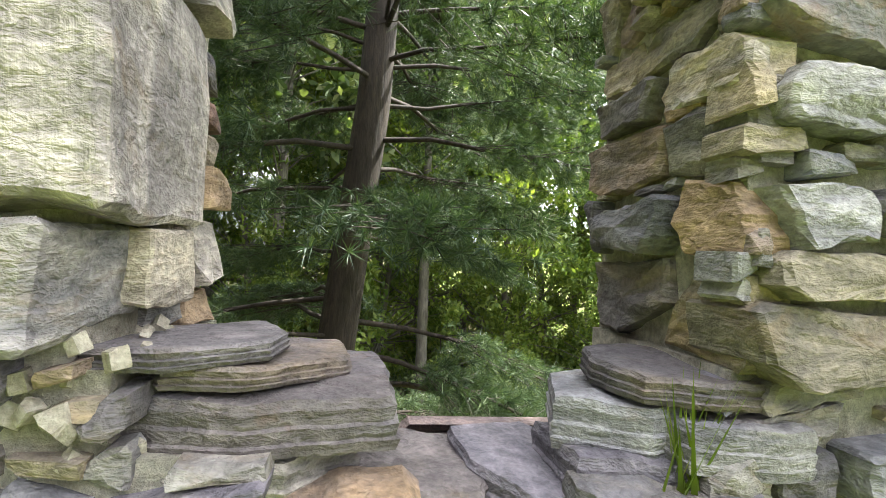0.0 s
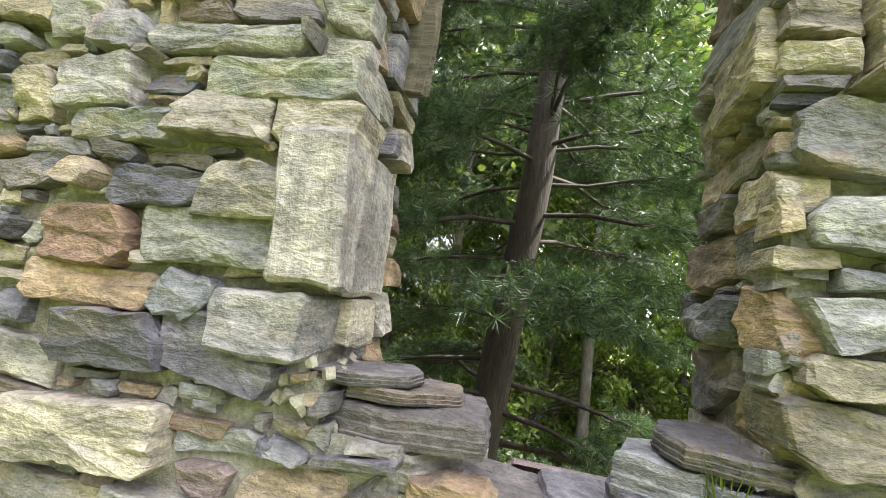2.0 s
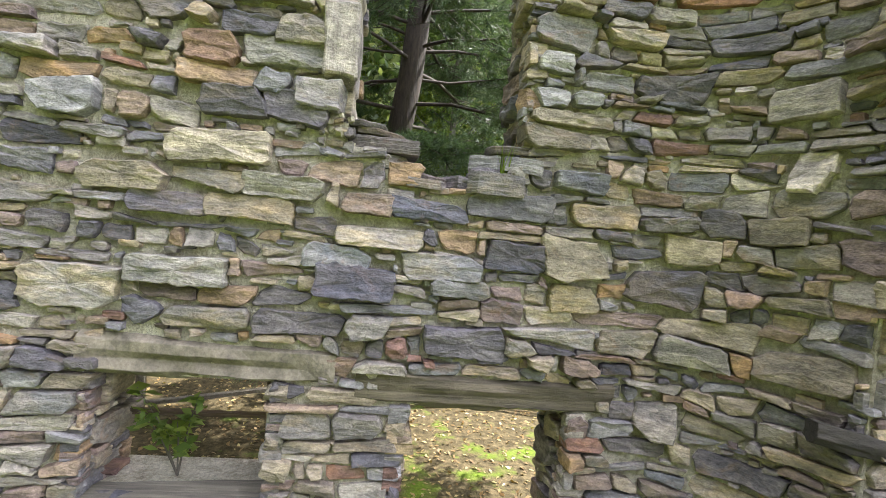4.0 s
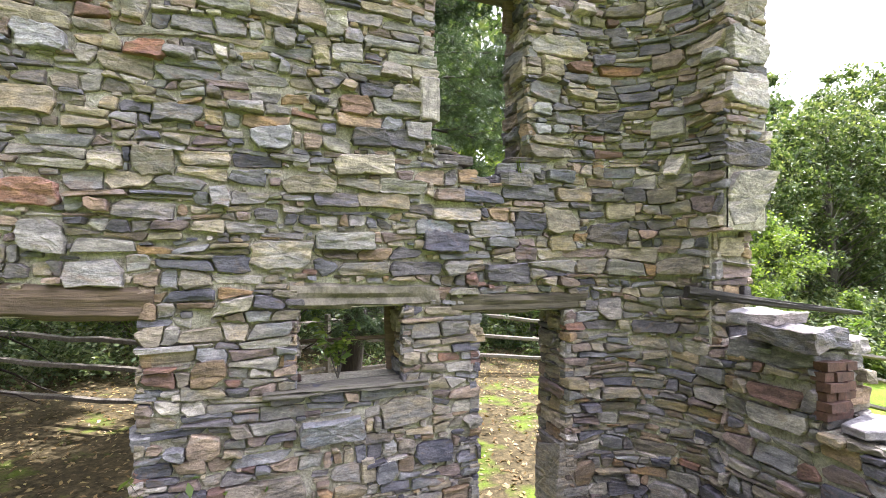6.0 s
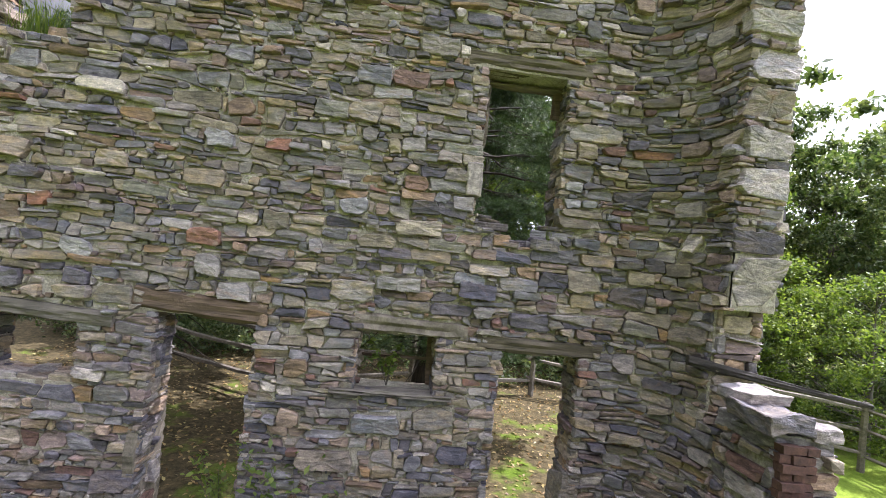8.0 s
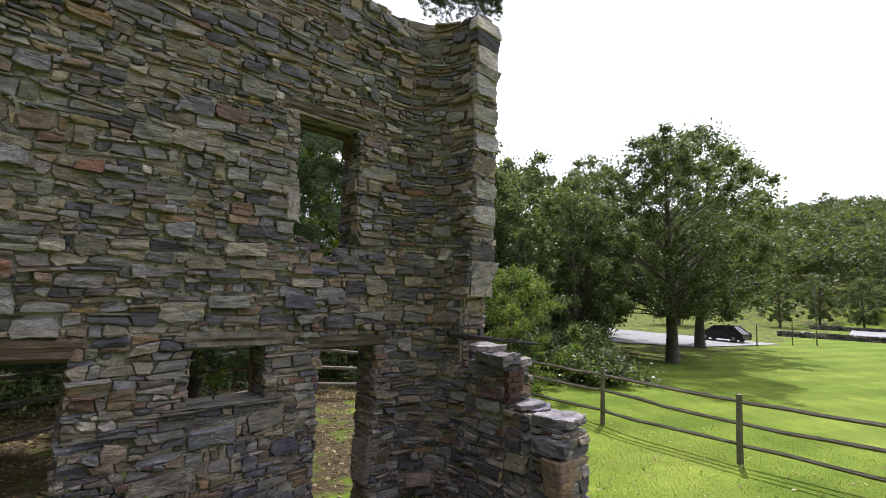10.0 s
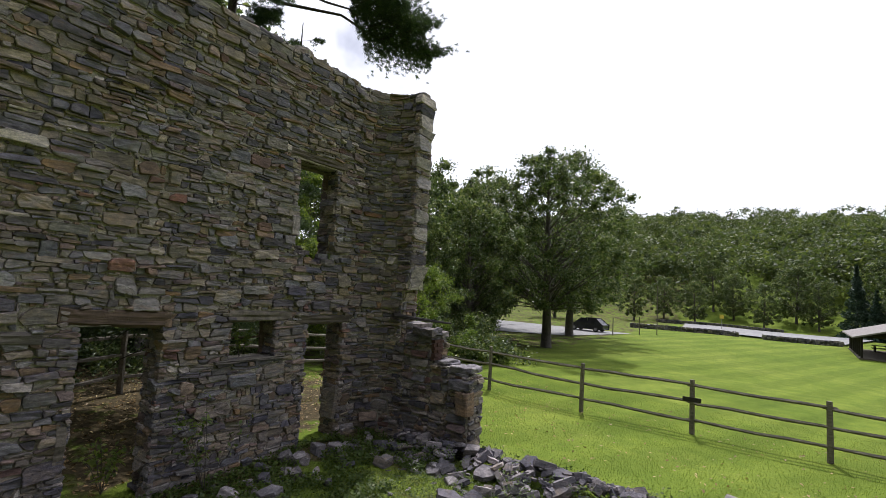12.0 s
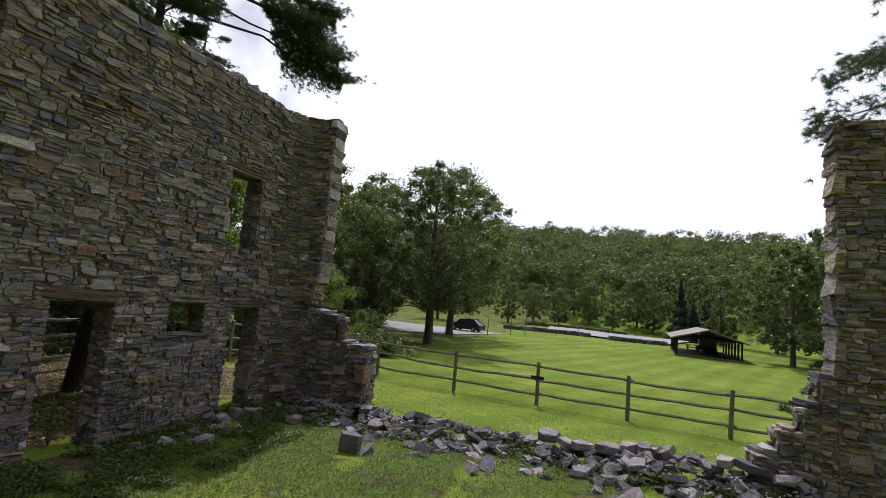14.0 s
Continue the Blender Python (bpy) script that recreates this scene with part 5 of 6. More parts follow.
pine("white_pine", ground_at(0.06, 4.05), 17.0, 0.20, 3.0, 5, 2.1, 15.5, 0.25, 150, 36, 0.13, 0.0038, (0.105, 0.0), "tall white pine with dark bark close behind the ruin",
     [(10.8, -0.50, 5.8, 0.09), (11.8, -0.40, 5.2, 0.15), (11.1, -0.66, 4.9, 0.09), (12.2, -0.75, 4.8, 0.13), (11.4, -0.95, 4.4, 0.1),
      (3.1, -0.45, 2.6, -0.08), (2.6, -0.9, 2.2, -0.12), (2.9, -2.3, 2.4, -0.08), (3.4, 0.1, 2.8, -0.15), (5.2, -0.4, 2.6, 0.0), (5.8, -2.2, 2.6, 0.05), (6.0, -0.9, 2.4, 0.0), (6.3, 3.4, 2.6, 0.05)])
pine("white_pine", ground_at(-5.2, 4.2), 16.0, 0.26, 3.4, 6, 2.0, 15.0, 0.4, 60, 30, 0.18, 0.006, (0.0, 0.0), "tall white pine behind the ruin")
pine("white_pine", ground_at(-8.2, 9.2), 18.0, 0.28, 3.6, 7, 7.0, 16.0, 0.45, 55, 26, 0.19, 0.007, (0.01, 0.0), "tall white pine in the woods behind the ruin")
pine("white_pine", ground_at(9.2, 12.5), 17.0, 0.25, 3.4, 8, 7.5, 16.0, 0.45, 55, 26, 0.19, 0.007, (-0.01, 0.0), "tall white pine in the woods behind the ruin")
pine("white_pine", ground_at(6.4, -16.9), 16.0, 0.26, 4.4, 9, 7.4, 15.0, 0.4, 110, 28, 0.2, 0.008, (0.0, 0.0), "tall white pine beyond the southern wall")
pine("white_pine", ground_at(21.0, -19.6), 9.0, 0.2, 3.4, 10, 0.8, 8.6, 0.35, 60, 24, 0.28, 0.014, (0.0, 0.0), "pale green young pine at the edge of the field")

# deciduous models: built once at their first place, then copied
def grove(first, places, group, rng):
    tagged(first, group=group)
    home = places[0]
    first.matrix_world = Matrix.Translation(ground_at(*home[:2])) @ Matrix.Diagonal((home[2], home[2], home[2] * home[3], 1))
    for x, y, s, sz in places[1:]:
        c = copy_thing(first, Matrix.Translation(ground_at(x, y)) @ Matrix.Rotation(rng.uniform(0, 6.28), 4, "Z"))
        c.scale = (s, s, s * sz)


rng = random.Random(101)
big_oak = leafy_tree("oak_tree", 15.2, 5.4, 0.36, 21, 170, 270, 0.12, 0.20, M_LEAF, "broad dark green oak tree shading the mown field")
big_oak.matrix_world = Matrix.Translation(ground_at(30.8, 7.2))
mid = leafy_tree("leafy_tree", 12.0, 4.0, 0.26, 22, 110, 230, 0.12, 0.16, M_LEAF, "tall leafy green tree beside the field")
grove(mid, [(32.0, 14.5, 1.1, 1.1), (22.0, 9.2, 0.74, 1.1), (16.6, 12.0, 0.74, 1.12), (16.4, 9.4, 0.54, 1.2), (43.5, 9.8, 1.45, 0.98), (22.8, 13.6, 0.9, 1.1), (43.0, 20.0, 1.3, 1.0), (27.0, 17.5, 1.1, 1.1), (46.0, 22.0, 1.1, 1.0), (15.0, 13.5, 0.9, 1.05), (33.0, 21.0, 1.1, 1.0), (52, 27, 1.2, 1), (26.5, 11.5, 0.8, 1.1)], "trees beside the field", rng)
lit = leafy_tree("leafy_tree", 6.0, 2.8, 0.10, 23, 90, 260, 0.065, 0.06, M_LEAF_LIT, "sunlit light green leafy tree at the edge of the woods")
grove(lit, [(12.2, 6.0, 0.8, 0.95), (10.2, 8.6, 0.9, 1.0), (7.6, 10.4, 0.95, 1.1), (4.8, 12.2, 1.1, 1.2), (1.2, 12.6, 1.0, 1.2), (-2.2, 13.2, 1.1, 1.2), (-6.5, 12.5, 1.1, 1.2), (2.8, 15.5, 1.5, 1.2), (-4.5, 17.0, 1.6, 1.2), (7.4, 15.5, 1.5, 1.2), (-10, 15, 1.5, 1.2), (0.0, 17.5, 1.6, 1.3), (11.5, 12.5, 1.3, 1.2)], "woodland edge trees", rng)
thin = leafy_tree("woodland_tree", 15.0, 3.4, 0.15, 24, 44, 100, 0.2, 0.42, M_LEAF, "slender woodland tree with a bare lower trunk")
grove(thin, [(-1.4, 11.0, 1, 1), (2.2, 10.6, 0.9, 1), (1.2, 15.0, 1.1, 1), (-3.8, 14.0, 1, 1), (3.9, 13.6, 1, 1), (-0.6, 20.0, 1.2, 1), (2.0, 21.0, 1.2, 1.1), (-6.5, 18.5, 1.2, 1), (6.0, 19.0, 1.2, 1.1), (-9.5, 10.0, 1, 1), (9.5, 17.5, 1.1, 1), (-3.0, 24, 1.3, 1.1), (4.5, 26, 1.3, 1.1), (0.4, 28, 1.4, 1.1), (-8, 25, 1.4, 1.1), (10, 25, 1.4, 1.1), (14.5, 20, 1.2, 1.0), (20, 22, 1.3, 1)], "slender woodland trees", rng)
far_t = leafy_tree("leafy_tree", 15.0, 5.4, 0.3, 25, 100, 130, 0.24, 0.12, M_LEAF, "large leafy tree beyond the far car park")
grove(far_t, [(97, 4, 0.52, 1), (99, -7, 0.52, 1), (92, 14, 0.56, 1), (104, -2, 0.56, 1.05), (101, -15, 0.52, 1.1), (82, -32, 0.85, 1.05), (66, -34, 0.9, 1.0), (74, -38, 1.0, 1.1), (60, -33, 0.95, 1.1), (104, -24, 0.8, 1.0), (100, 10, 0.55, 1), (106, -12, 0.7, 1), (76, 24, 0.8, 1), (110, 2, 0.7, 1), (50, -34, 0.8, 1.0), (42, -29, 0.7, 1.0), (58, 34, 1.0, 1), (57, -27, 0.85, 1.05), (92, -26, 0.75, 1.1)], "trees beyond the car park", rng)


def spruce(at, h, seed):
    rnp = np.random.default_rng(seed)
    tree = tagged(empty("spruce_tree", Matrix.Translation(at)), "dark narrow spruce tree at the edge of the far lawn", "spruce tree")
    b = Build()
    b.tube([(0, 0, -0.3), (0, 0, h * 0.5), (0, 0, h)], [0.2, 0.12, 0.02], 7)
    b.part("trunk", M_BARK2, tree)
    n = 6500
    z = h * (0.05 + 0.95 * rnp.random(n) ** 1.4)
    r = (h - z) * 0.26 * (0.55 + 0.45 * np.abs(np.sin(z * 3.6 / h * 6))) * rnp.uniform(0.5, 1.05, n)
    t = rnp.uniform(0, 2 * np.pi, n)
    v, f = leaves(np.stack([r * np.cos(t), r * np.sin(t), z - r * 0.25], 1), 0.22, rnp, -0.3)
    ob = new("crown", fast_mesh("crown", v, f, M_SPRUCE))
    ob.parent = tree


spruce(ground_at(96, -19.5), 12.0, 3)
spruce(ground_at(93, -21.5), 8.0, 4)
spruce(ground_at(99, -24.5), 10.5, 5)

# wooded hill: countless crowns in one mesh
rnp = np.random.default_rng(77)
n_far = 1650
fx = 118 + 150 * rnp.uniform(0, 1, n_far) ** 1.15
fy = rnp.uniform(-150, 130, n_far)
cs = np.array([(x, y, height(x, y)) for x, y in zip(fx, fy)])
hh = rnp.uniform(11, 18, n_far)
centre = np.repeat(cs, 6, 0) + np.stack([rnp.normal(0, 2.7, n_far * 6), rnp.normal(0, 2.7, n_far * 6), np.repeat(hh, 6) * rnp.uniform(0.28, 0.9, n_far * 6)], 1)
pp = clumps(centre, rnp.uniform(1.7, 3.1, len(centre)), 42, rnp, 0.22)
v, f = leaves(pp, 0.5, rnp, 0.6)
tagged(new("hillside_woods", fast_mesh("hillside_woods", v, f, M_LEAF_FAR)), "wooded hillside of green deciduous trees", "woods", kind="stuff")

# understorey behind the wall and at the field's edge
und_p = []
rnp = np.random.default_rng(78)
for _ in range(330):
    x, y = rnp.uniform(-12, 13), rnp.uniform(11.0, 30)
    if x > 6 and y < 9.5:
        continue
    und_p.append((x, y, height(x, y) + rnp.uniform(0.2, 1.2)))
pp = clumps(und_p, rnp.uniform(0.35, 0.9, len(und_p)), 130, rnp)
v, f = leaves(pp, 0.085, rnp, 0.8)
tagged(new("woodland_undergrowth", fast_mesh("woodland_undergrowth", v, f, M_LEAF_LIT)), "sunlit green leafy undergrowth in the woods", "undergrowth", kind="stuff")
bush_c = []
for _ in range(300):
    x, y = rnp.uniform(-10, 7), rnp.uniform(7.9, 12.5)
    bush_c.append((x, y, height(x, y) + abs(rnp.normal(0.1, 0.55))))
pp = clumps(bush_c, rnp.uniform(0.25, 0.7, len(bush_c)), 120, rnp)
v, f = leaves(pp, 0.06, rnp, 0.7)
tagged(new("thicket", fast_mesh("thicket", v, f, M_LEAF)), "dark green thicket behind the fence in the woods", "undergrowth", kind="stuff")
bush_c = [(17.5 + rnp.normal(0, 1.2), 5.6 + rnp.normal(0, 0.9), -1.0 + rnp.uniform(0.2, 1.6)) for _ in range(60)] + [(14 + rnp.uniform(-2, 8), 8 + rnp.normal(0, 1.0), rnp.uniform(-0.8, 1.5)) for _ in range(90)]
pp = clumps(bush_c, rnp.uniform(0.4, 0.8, len(bush_c)), 160, rnp)
v, f = leaves(pp, 0.10, rnp, 0.6)
tagged(new("shrubs", fast_mesh("shrubs", v, f, M_LEAF)), "dense green shrubs at the edge of the field", "shrubs", kind="stuff")
bush_c = [(4.6 + rnp.normal(0, 0.5), -13.4 + rnp.normal(0, 0.5), height(4.6, -13.4) + rnp.uniform(0.2, 2.0)) for _ in range(26)]
pp = clumps(bush_c, rnp.uniform(0.25, 0.5, len(bush_c)), 160, rnp)
v, f = leaves(pp, 0.06, rnp, 0.6)
tagged(new("shrub", fast_mesh("shrub", v, f, M_LEAF_LIT)), "leafy green shrub growing beside the broken wall", "shrub")


# ---- weeds, grass, leaves ----
def blades(points, size, rnp, width=0.006):
    n = len(points)
    t = rnp.uniform(0, 2 * np.pi, n)
    lean = rnp.uniform(0.1, 0.6, n)
    s = size * rnp.uniform(0.5, 1.3, n)
    d = np.stack([np.cos(t) * lean, np.sin(t) * lean, np.ones(n)], 1)
    side = np.stack([-np.sin(t), np.cos(t), np.zeros(n)], 1) * width
    v = np.stack([points - side, points + side, points + d * s[:, None]], 1).reshape(-1, 3)
    return v, np.arange(n * 3).reshape(-1, 3)


def scatter(n, x0, x1, y0, y1, rnp, keep, dz=0.0):
    x, y = rnp.uniform(x0, x1, n), rnp.uniform(y0, y1, n)
    m = np.array([keep(a, b) for a, b in zip(x, y)])
    return np.array([(a, b, height(a, b) + dz) for a, b in zip(x[m], y[m])])


rnp = np.random.default_rng(90)
p = scatter(80000, -9, 3.0, -10, -0.1, rnp, lambda x, y: rnp.random() < ss(-9, -3, x) * ss(-10, -7, y))
v, f = blades(p, 0.045, rnp, 0.004)
tagged(new("lawn_grass", fast_mesh("lawn_grass", v, f, M_GRASS)), "short green grass inside the ruin", "grass", kind="stuff")
p = scatter(42000, 3.0, 16, -13, 3.0, rnp, lambda x, y: True)
v, f = blades(p, 0.032, rnp, 0.006)
tagged(new("lawn_grass", fast_mesh("lawn_grass", v, f, M_GRASS)), "mown green grass of the field", "grass", kind="stuff")
p = scatter(26000, -5.0, 2.6, -2.4, -0.05, rnp, lambda x, y: noise.noise((x * 1.3, y * 1.3, 2)) > -0.1 - 0.25 * ss(-1.4, -0.3, y))
p[:, 2] += rnp.uniform(0.01, 0.13, len(p))
v, f = leaves(p, 0.034, rnp, 1.0)
tagged(new("ground_weeds", fast_mesh("ground_weeds", v, f, M_WEED)), "low leafy green weeds along the wall", "weeds", kind="stuff")
p = scatter(110000, -9, 2.4, -10, -1.2, rnp, lambda x, y: noise.noise((x * 0.9, y * 0.9, 7)) > -0.3 and rnp.random() < ss(-9, -6, x) * ss(-10, -7, y))
p[:, 2] += rnp.uniform(0.01, 0.06, len(p))
v, f = leaves(p, 0.02, rnp, 1.4)
tagged(new("clover", fast_mesh("clover", v, f, M_WEED)), "low clover leaves in the grass of the ruin", "clover", kind="stuff")
p = scatter(9000, 1.4, 3.3, -11.5, -1.2, rnp, lambda x, y: noise.noise((x * 1.6, y * 1.6, 4)) > 0.0)
p[:, 2] += rnp.uniform(0.02, 0.34, len(p))
v, f = leaves(p, 0.03, rnp, 1.0)
tagged(new("rubble_weeds", fast_mesh("rubble_weeds", v, f, M_WEED)), "green weeds growing through the rubble", "weeds", kind="stuff")
p = scatter(9000, -9, 6.5, 0.6, 10, rnp, lambda x, y: True, 0.012)
v, f = leaves(p, 0.04, rnp, 1.6)
tagged(new("fallen_leaves", fast_mesh("fallen_leaves", v, f, M_LITTER)), "dry brown fallen leaves on the ground", "leaves", kind="stuff")
p = scatter(700, 3.5, 14, -13, 2, rnp, lambda x, y: True, 0.03)
v, f = leaves(p, 0.045, rnp, 1.6)
tagged(new("fallen_leaves", fast_mesh("fallen_leaves", v, f, M_LITTER)), "scattered yellow fallen leaves on the lawn", "leaves", kind="stuff")


def tuft(x, y, z, n, size, spread, seed, label, mat=None):
    rnp = np.random.default_rng(seed)
    p = np.stack([rnp.normal(x, spread, n), rnp.normal(y, spread * 0.5, n), np.full(n, z)], 1)
    v, f = blades(p, size, rnp, 0.005)
    tagged(new("grass_tuft", fast_mesh("grass_tuft", v, f, mat or M_GRASS)), label, "grass")


tuft(-4.7, 0.2, 5.03, 220, 0.42, 0.16, 1, "tall grass growing on the sill of the upper window")
tuft(1.10, -0.02, 3.47, 26, 0.17, 0.02, 2, "small grass tuft growing between the sill stones")


def sprig(x, y, z, h, seed, label, n=7):
    """A seedling: thin bending stems with leaves along them."""
    rng, rnp = random.Random(seed), np.random.default_rng(seed)
    plant = tagged(empty("seedling", Matrix.Translation((x, y, z))), label, "plant")
    pts = []
    for k in range(n):
        t = rng.uniform(0, 6.28)
        tip = Vector((math.cos(t) * h * 0.45, math.sin(t) * h * 0.3 - 0.05, h * rng.uniform(0.6, 1.1)))
        chain = [Vector((0, 0, 0)), tip * 0.5 + Vector((0, 0, 0.12 * h)), tip]
        stem = Build()
        stem.tube(chain, [0.006, 0.004, 0.002], 4, False)
        stem.part("stem", M_BARK2, plant)
        for _ in range(24):
            s = rng.uniform(0.25, 1)
            q = chain[0].lerp(chain[1], s * 2) if s < 0.5 else chain[1].lerp(chain[2], s * 2 - 1)
            pts.append(q + Vector([rng.gauss(0, 0.05 * h) for _ in range(3)]))
    v, f = leaves(np.array([tuple(p) for p in pts]), 0.045, rnp, 0.8)
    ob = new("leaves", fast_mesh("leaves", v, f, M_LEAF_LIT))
    ob.parent = plant


sprig(-1.30, -0.35, height(-1.3, -0.35), 1.55, 3, "thin leafy seedling growing against the wall", 8)
sprig(-0.55, 0.25, 1.6, 0.5, 4, "small leafy plant growing on the window sill", 5)
sprig(-2.35, 0.6, height(-2.35, 0.6), 0.9, 5, "leafy weed growing in the doorway", 8)


# ---- car park, far wall, pavilion, car, poles ----
def sheet(name, poly, mat, label, category, lift=0.03):
    """A paved area draped over the ground, cut into strips."""
    b = Build()
    (x0, y0), (x1, y1), (x2, y2), (x3, y3) = poly
    n, k = 16, 6
    pts = []
    for i in range(n + 1):
        for j in range(k + 1):
            s, t = i / n, j / k
            x = (x0 * (1 - s) + x1 * s) * (1 - t) + (x3 * (1 - s) + x2 * s) * t
            y = (y0 * (1 - s) + y1 * s) * (1 - t) + (y3 * (1 - s) + y2 * s) * t
            pts.append((x, y, height(x, y) + lift))
    b.add(pts, [(i * (k + 1) + j, (i + 1) * (k + 1) + j, (i + 1) * (k + 1) + j + 1, i * (k + 1) + j + 1) for i in range(n) for j in range(k)])
    return tagged(b.part(name, mat), label, category, kind="structure")


sheet("road", [(37.5, 20), (43.0, 9.8), (54.6, 6.0), (56, 26)], M_ASPHALT, "pale grey car park beside the field", "car park", 0.06)
sheet("pavement", [(71.5, 3), (72.5, -15.5), (92, -21), (92, 5)], M_ASPHALT, "pale grey car park beyond the field", "car park", 0.25)


def field_wall(a, b, seed, label):
    rng = random.Random(seed)
    w = tagged(empty("field_wall", Matrix.Translation(ground_at(*a))), label, "stone wall")
    inv = w.matrix_world.inverted()
    bld = Build()
    n = int(math.dist(a, b) / 0.45)
    for i in range(n):
        t = i / n
        x, y = a[0] + (b[0] - a[0]) * t, a[1] + (b[1] - a[1]) * t
        z = height(x, y) - 0.05
        for k in range(3):
            vs, fs = slab(rng, 0.6, 0.5, 0.26, 6)
            m = inv @ pose(x + rng.uniform(-0.1, 0.1), y, z, rng.uniform(-6, 6), rng.uniform(-6, 6), rng.uniform(0, 360))
            bld.add([m @ Vector(p) for p in vs], fs)
            z += 0.22
    tagged(bld.part("stacked_stones", M_RUBBLE, w), kind="stuff")


field_wall((68, 9), (70.5, -4.5), 1, "low dark dry-stone wall along the far car park")
field_wall((70.8, -7.2), (71.6, -15.5), 2, "low dark dry-stone wall along the far car park")
field_wall((93, 10), (95, -10), 3, "low dark dry-stone wall on the slope")


def pavilion(x, y, turn):
    base = ground_at(x, y)
    p = tagged(empty("picnic_pavilion", Matrix.Translation(base) @ Matrix.Rotation(radians(turn), 4, "Z")), "open picnic pavilion with a brown shingled gable roof on posts", "pavilion")
    L, W, E, R = 15.0, 7.0, 2.25, 3.3
    b = Build()
    b.box((-L / 2, -W / 2, -0.3), (L / 2, W / 2, 0.08))
    b.part("slab", M_CONCRETE, p)
    for s in (1, -1):
        b = Build()
        t = 0.14
        b.add([(-L / 2 - 0.5, s * (W / 2 + 0.5), E - 0.2), (L / 2 + 0.5, s * (W / 2 + 0.5), E - 0.2), (L / 2 + 0.5, 0, R), (-L / 2 - 0.5, 0, R),
               (-L / 2 - 0.5, s * (W / 2 + 0.5), E - 0.2 - t), (L / 2 + 0.5, s * (W / 2 + 0.5), E - 0.2 - t), (L / 2 + 0.5, 0, R - t), (-L / 2 - 0.5, 0, R - t)],
              [(0, 1, 2, 3), (7, 6, 5, 4), (0, 4, 5, 1), (3, 2, 6, 7), (0, 3, 7, 4), (1, 5, 6, 2)])
        b.part("roof", M_ROOF, p)
        for k in range(7):
            b = Build()
            xx = -L / 2 + 0.2 + k * (L - 0.4) / 6
            b.box((xx - 0.09, s * (W / 2 - 0.2) - 0.09, 0), (xx + 0.09, s * (W / 2 - 0.2) + 0.09, E))
            b.part("post", M_CHARRED, p)
        b = Build()
        b.box((-L / 2, s * (W / 2 - 0.2) - 0.07, E - 0.25), (L / 2, s * (W / 2 - 0.2) + 0.07, E))
        b.part("beam", M_CHARRED, p)
    for k in range(7):
        b = Build()
        xx = -L / 2 + 0.2 + k * (L - 0.4) / 6
        b.box((xx - 0.05, -W / 2 + 0.2, E - 0.2), (xx + 0.05, W / 2 - 0.2, E - 0.03))
        b.part("tie_beam", M_CHARRED, p)
    for k in range(4):
        xx = -1.5 + k * 1.9
        t = tagged(empty("picnic_table", p.matrix_world @ Matrix.Translation((xx, rng.uniform(-0.8, 0.8), 0.08))), "dark wooden picnic table under the pavilion roof", "picnic table", "pavilion tables")
        for nm, lo, hi in (("tabletop", (-0.4, -0.95, 0.70), (0.4, 0.95, 0.75)), ("bench", (-0.85, -0.95, 0.40), (-0.6, 0.95, 0.45)), ("bench", (0.6, -0.95, 0.40), (0.85, 0.95, 0.45)), ("leg", (-0.8, -0.72, 0), (0.8, -0.64, 0.7)), ("leg", (-0.8, 0.64, 0), (0.8, 0.72, 0.7))):
            b = Build()
            b.box(lo, hi)
            b.part(nm, M_CHARRED, t)


pavilion(62.0, -18.6, -3)
b = Build()
b.box((70.0, -21.6, height(71, -21) - 0.2), (71.2, -19.4, height(71, -21) + 2.9), None, 0.05)
b.box((69.8, -21.8, height(71, -21) + 2.9), (71.4, -19.2, height(71, -21) + 3.15), None, 0.05)
tagged(b.part("stone_chimney", M_RUBBLE), "pale square stone chimney standing behind the pavilion", "chimney")


def parked_car(x, y, turn):
    car = tagged(empty("car", Matrix.Translation(ground_at(x, y, 0.06)) @ Matrix.Rotation(radians(turn), 4, "Z")), "dark parked car in the car park under the trees", "car")
    b = Build()
    prof = [(-2.2, 0.35), (2.2, 0.35), (2.25, 0.75), (1.3, 0.95), (0.6, 1.5), (-1.3, 1.55), (-2.0, 1.0), (-2.25, 0.85)]
    n = len(prof)
    b.add([(px, sy * (0.88 if pz < 1.1 else 0.70), pz) for sy in (-1, 1) for px, pz in prof], [tuple(range(n)), tuple(reversed(range(n, 2 * n)))] + [(k, (k + 1) % n + 0, (k + 1) % n + n, k + n) for k in range(n)])
    body = b.part("body", M_CAR, car)
    bv = body.modifiers.new("edge", "BEVEL")
    bv.width, bv.segments = 0.08, 2
    for sy in (-1, 1):
        b = Build()
        b.add([(0.95, sy * 0.86, 1.0), (0.5, sy * 0.76, 1.42), (-1.2, sy * 0.76, 1.46), (-1.6, sy * 0.86, 1.02)], [(0, 1, 2, 3)])
        b.part("side_window", M_GLASSY, car)
        for px in (-1.4, 1.4):
            b = Build()
            b.tube([(px, sy * 0.72, 0.33), (px, sy * 0.92, 0.33)], [0.33, 0.33], 14)
            wheel = b.part("wheel", M_RUBBER, car)
            b = Build()
            b.tube([(px, sy * 0.90, 0.33), (px, sy * 0.93, 0.33)], [0.19, 0.19], 10)
            b.part("rim", M_METAL, wheel)


parked_car(52.5, 10.6, 80)


def pole(x, y, h, r, mat, label, name="pole"):
    b = Build()
    z = height(x, y)
    b.tube([(x, y, z - 0.1), (x, y, z + h)], [r, r * 0.8], 7)
    tagged(b.part(name, mat), label, "post")


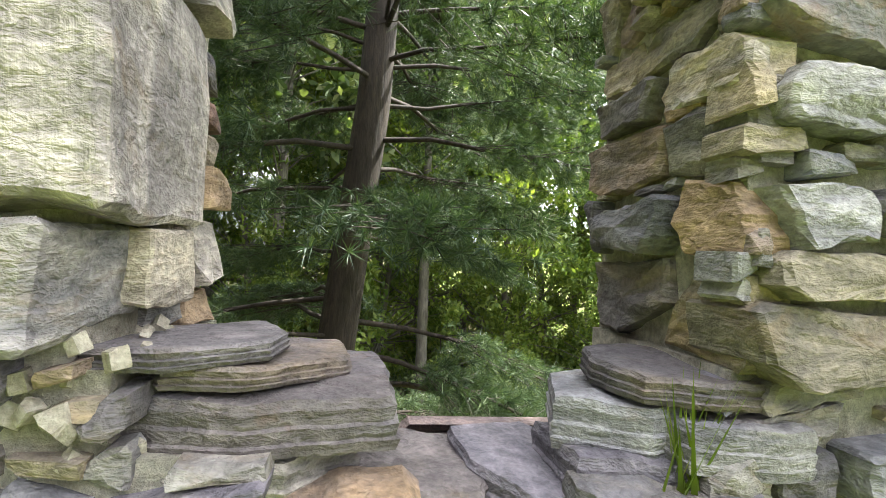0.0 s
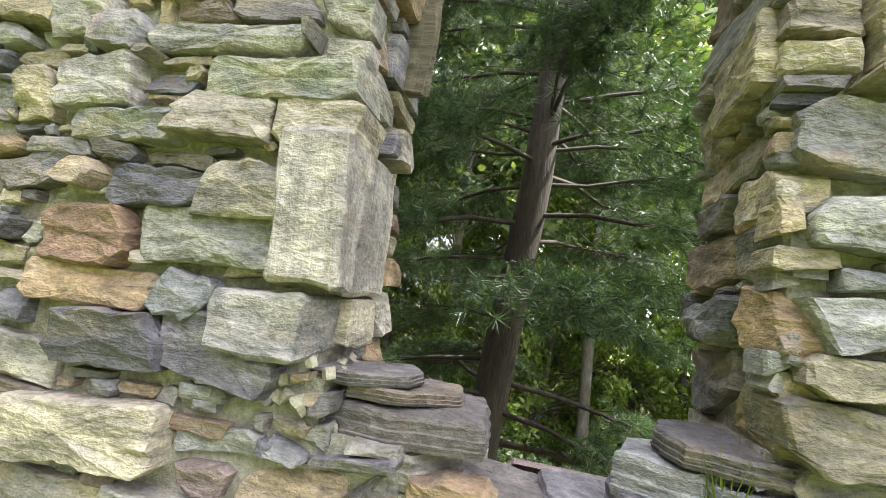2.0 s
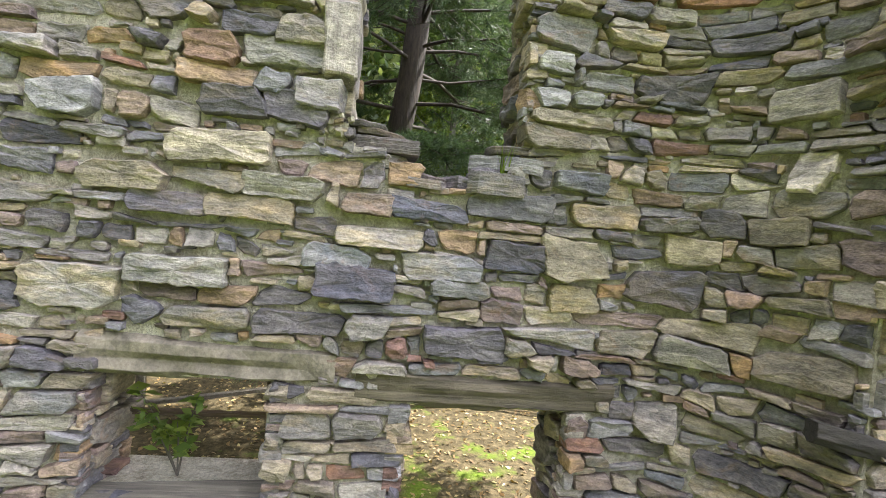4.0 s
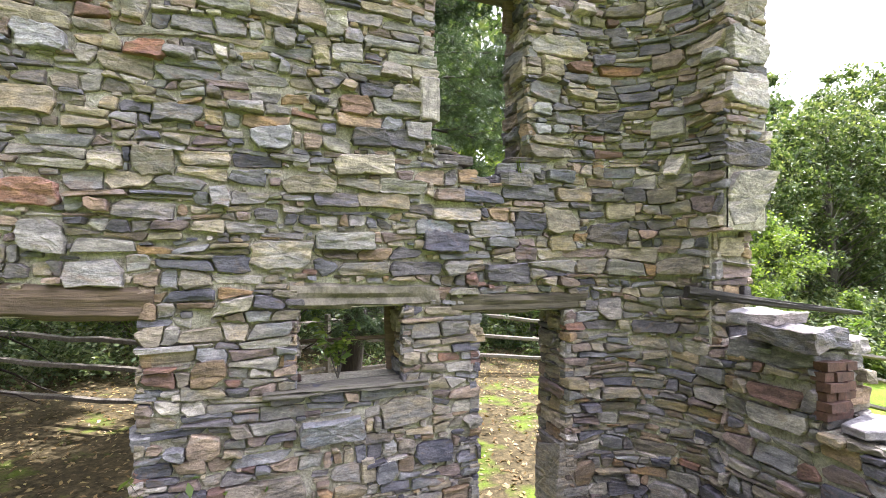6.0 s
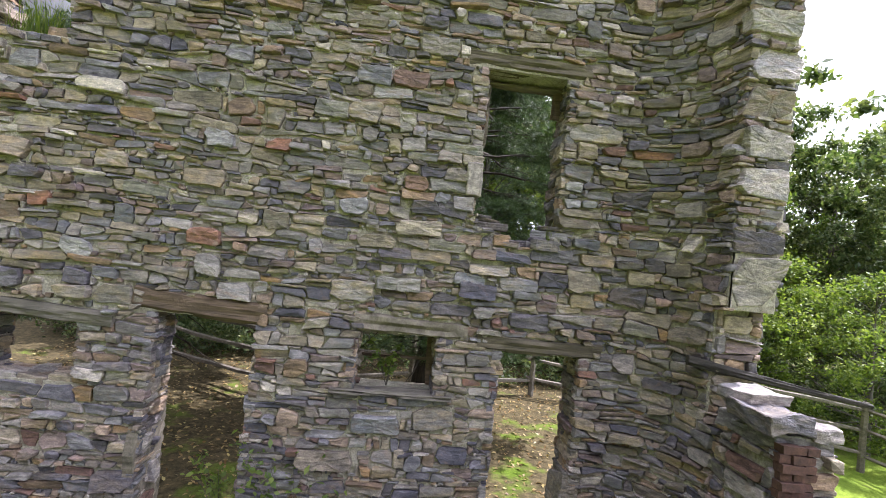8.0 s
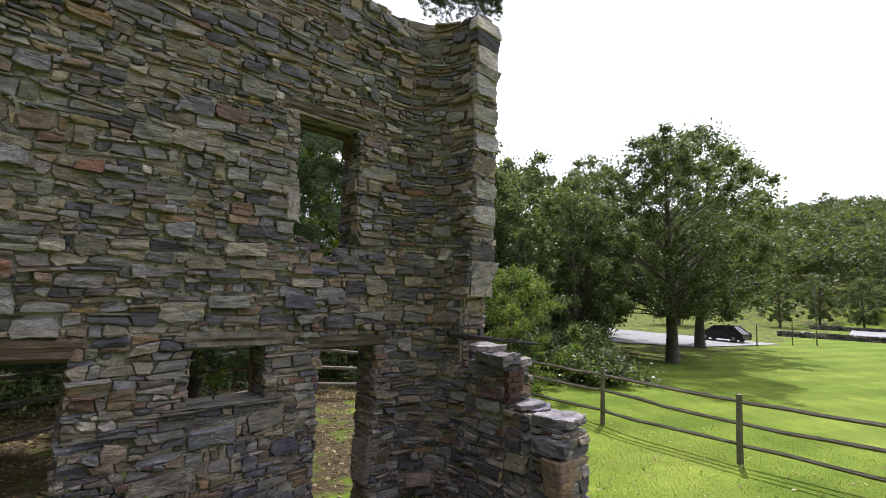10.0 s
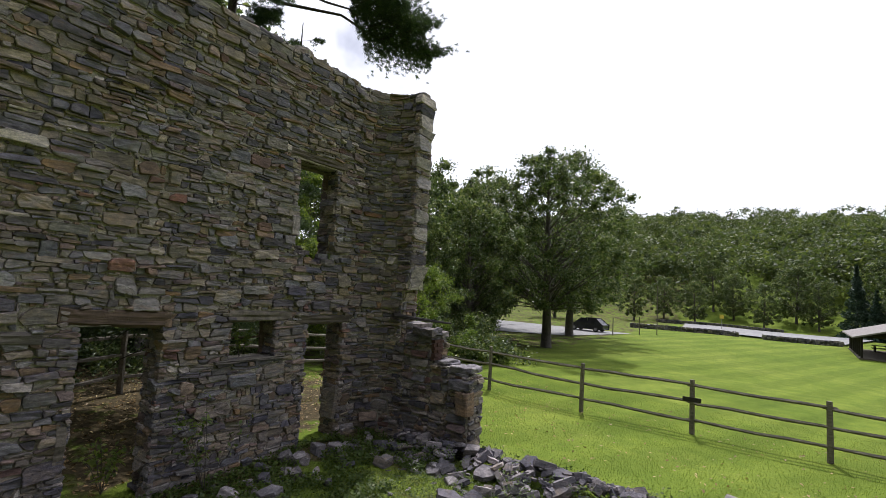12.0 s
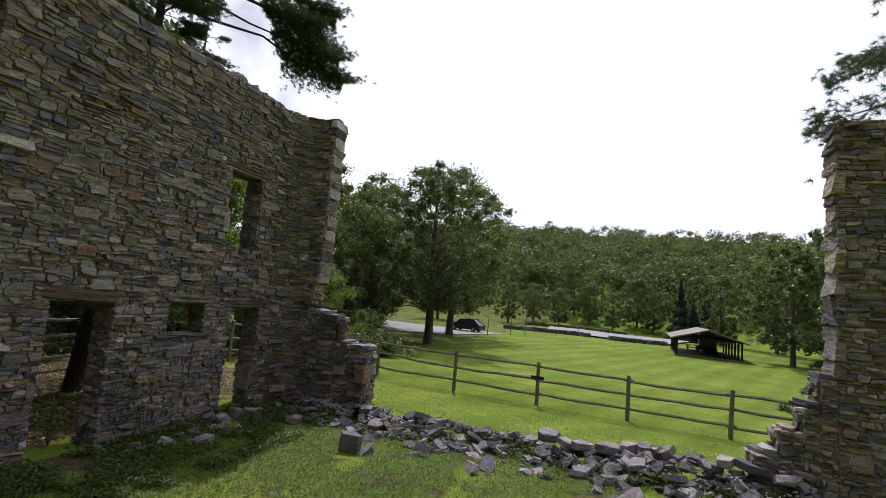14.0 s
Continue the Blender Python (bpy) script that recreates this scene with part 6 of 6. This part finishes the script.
for x, y, h in ((37.0, 15.5, 2.0), (50.0, 7.0, 2.0), (55.0, 5.2, 2.1), (57, 3.6, 6.0)):
    pole(x, y, h, 0.06, M_FENCE, "thin dark post beside the car park")
pole(82, -1.5, 2.4, 0.05, M_METAL, "thin metal sign post", "sign_post")
b = Build()
b.box((81.9, -1.8, height(82, -1.5) + 1.9), (81.95, -1.2, height(82, -1.5) + 2.5))
tagged(b.part("road_sign", M_YELLOW), "small yellow road sign on a post", "sign")

# ---- stones of the long wall, nearest ones as pieces of their own ----
rng = random.Random(8)
for i, (rect, mt) in enumerate(SPECIALS[2:], 2):
    special(wall_north, rect, FRONT, mt, 700 + i, rng.uniform(0.05, 0.085) if i > 1 else 0.10, STONE_NAMES.get(mt.name, ""))
corner_block(wall_north, (0.085, -0.105, 3.868), (0.262, 0.30, 4.25), M_BANDED, 803, "smooth pale banded upright stone", "stone", 0.022)
corner_block(wall_north, (-0.035, -0.10, 3.705), (0.20, 0.16, 3.855), M_PALE, 804, "pale squared stone", "stone", 0.024)
corner_block(wall_north, (0.16, 0.10, 3.735), (0.24, 0.30, 3.865), M_TAN, 802, "", "stone", 0.014)
END_U = BEND + bend.length
front = stone_field(WALL_L, END_U + 0.02, -0.65, WALL_TOP, 11, LAP + HOLES + LINTEL_BLOCKS + [(END_U - 0.16, END_U + 0.1, 1.9, 2.95)], LOOSE + [(BEND, BEND + 0.42, 2.83, 3.04, "given")],
                    detail=lambda u, v: -2.2 < u < 2.2 and 2.2 < v < 5.8)
front = [s for s in front if s[3] < (top_line(s[2]) if s[2] < BEND else TOP_E) - 0.02]
facing(wall_north, front, Bend(BEND), (0.6, 3.95), N_PIECES)
back_side = basis((0, THICK, 0), (-1, 0, 0), (0, 1, 0))
back = stone_field(-3.1, -WALL_L, -0.65, 7.0, 12, [(-o[1], -o[0], o[2], o[3]) for o in OPEN_N], hs=(0.12, 0.26), aspect=(1.2, 3.5))
facing(wall_north, back, back_side, name="rear_stone_facing")
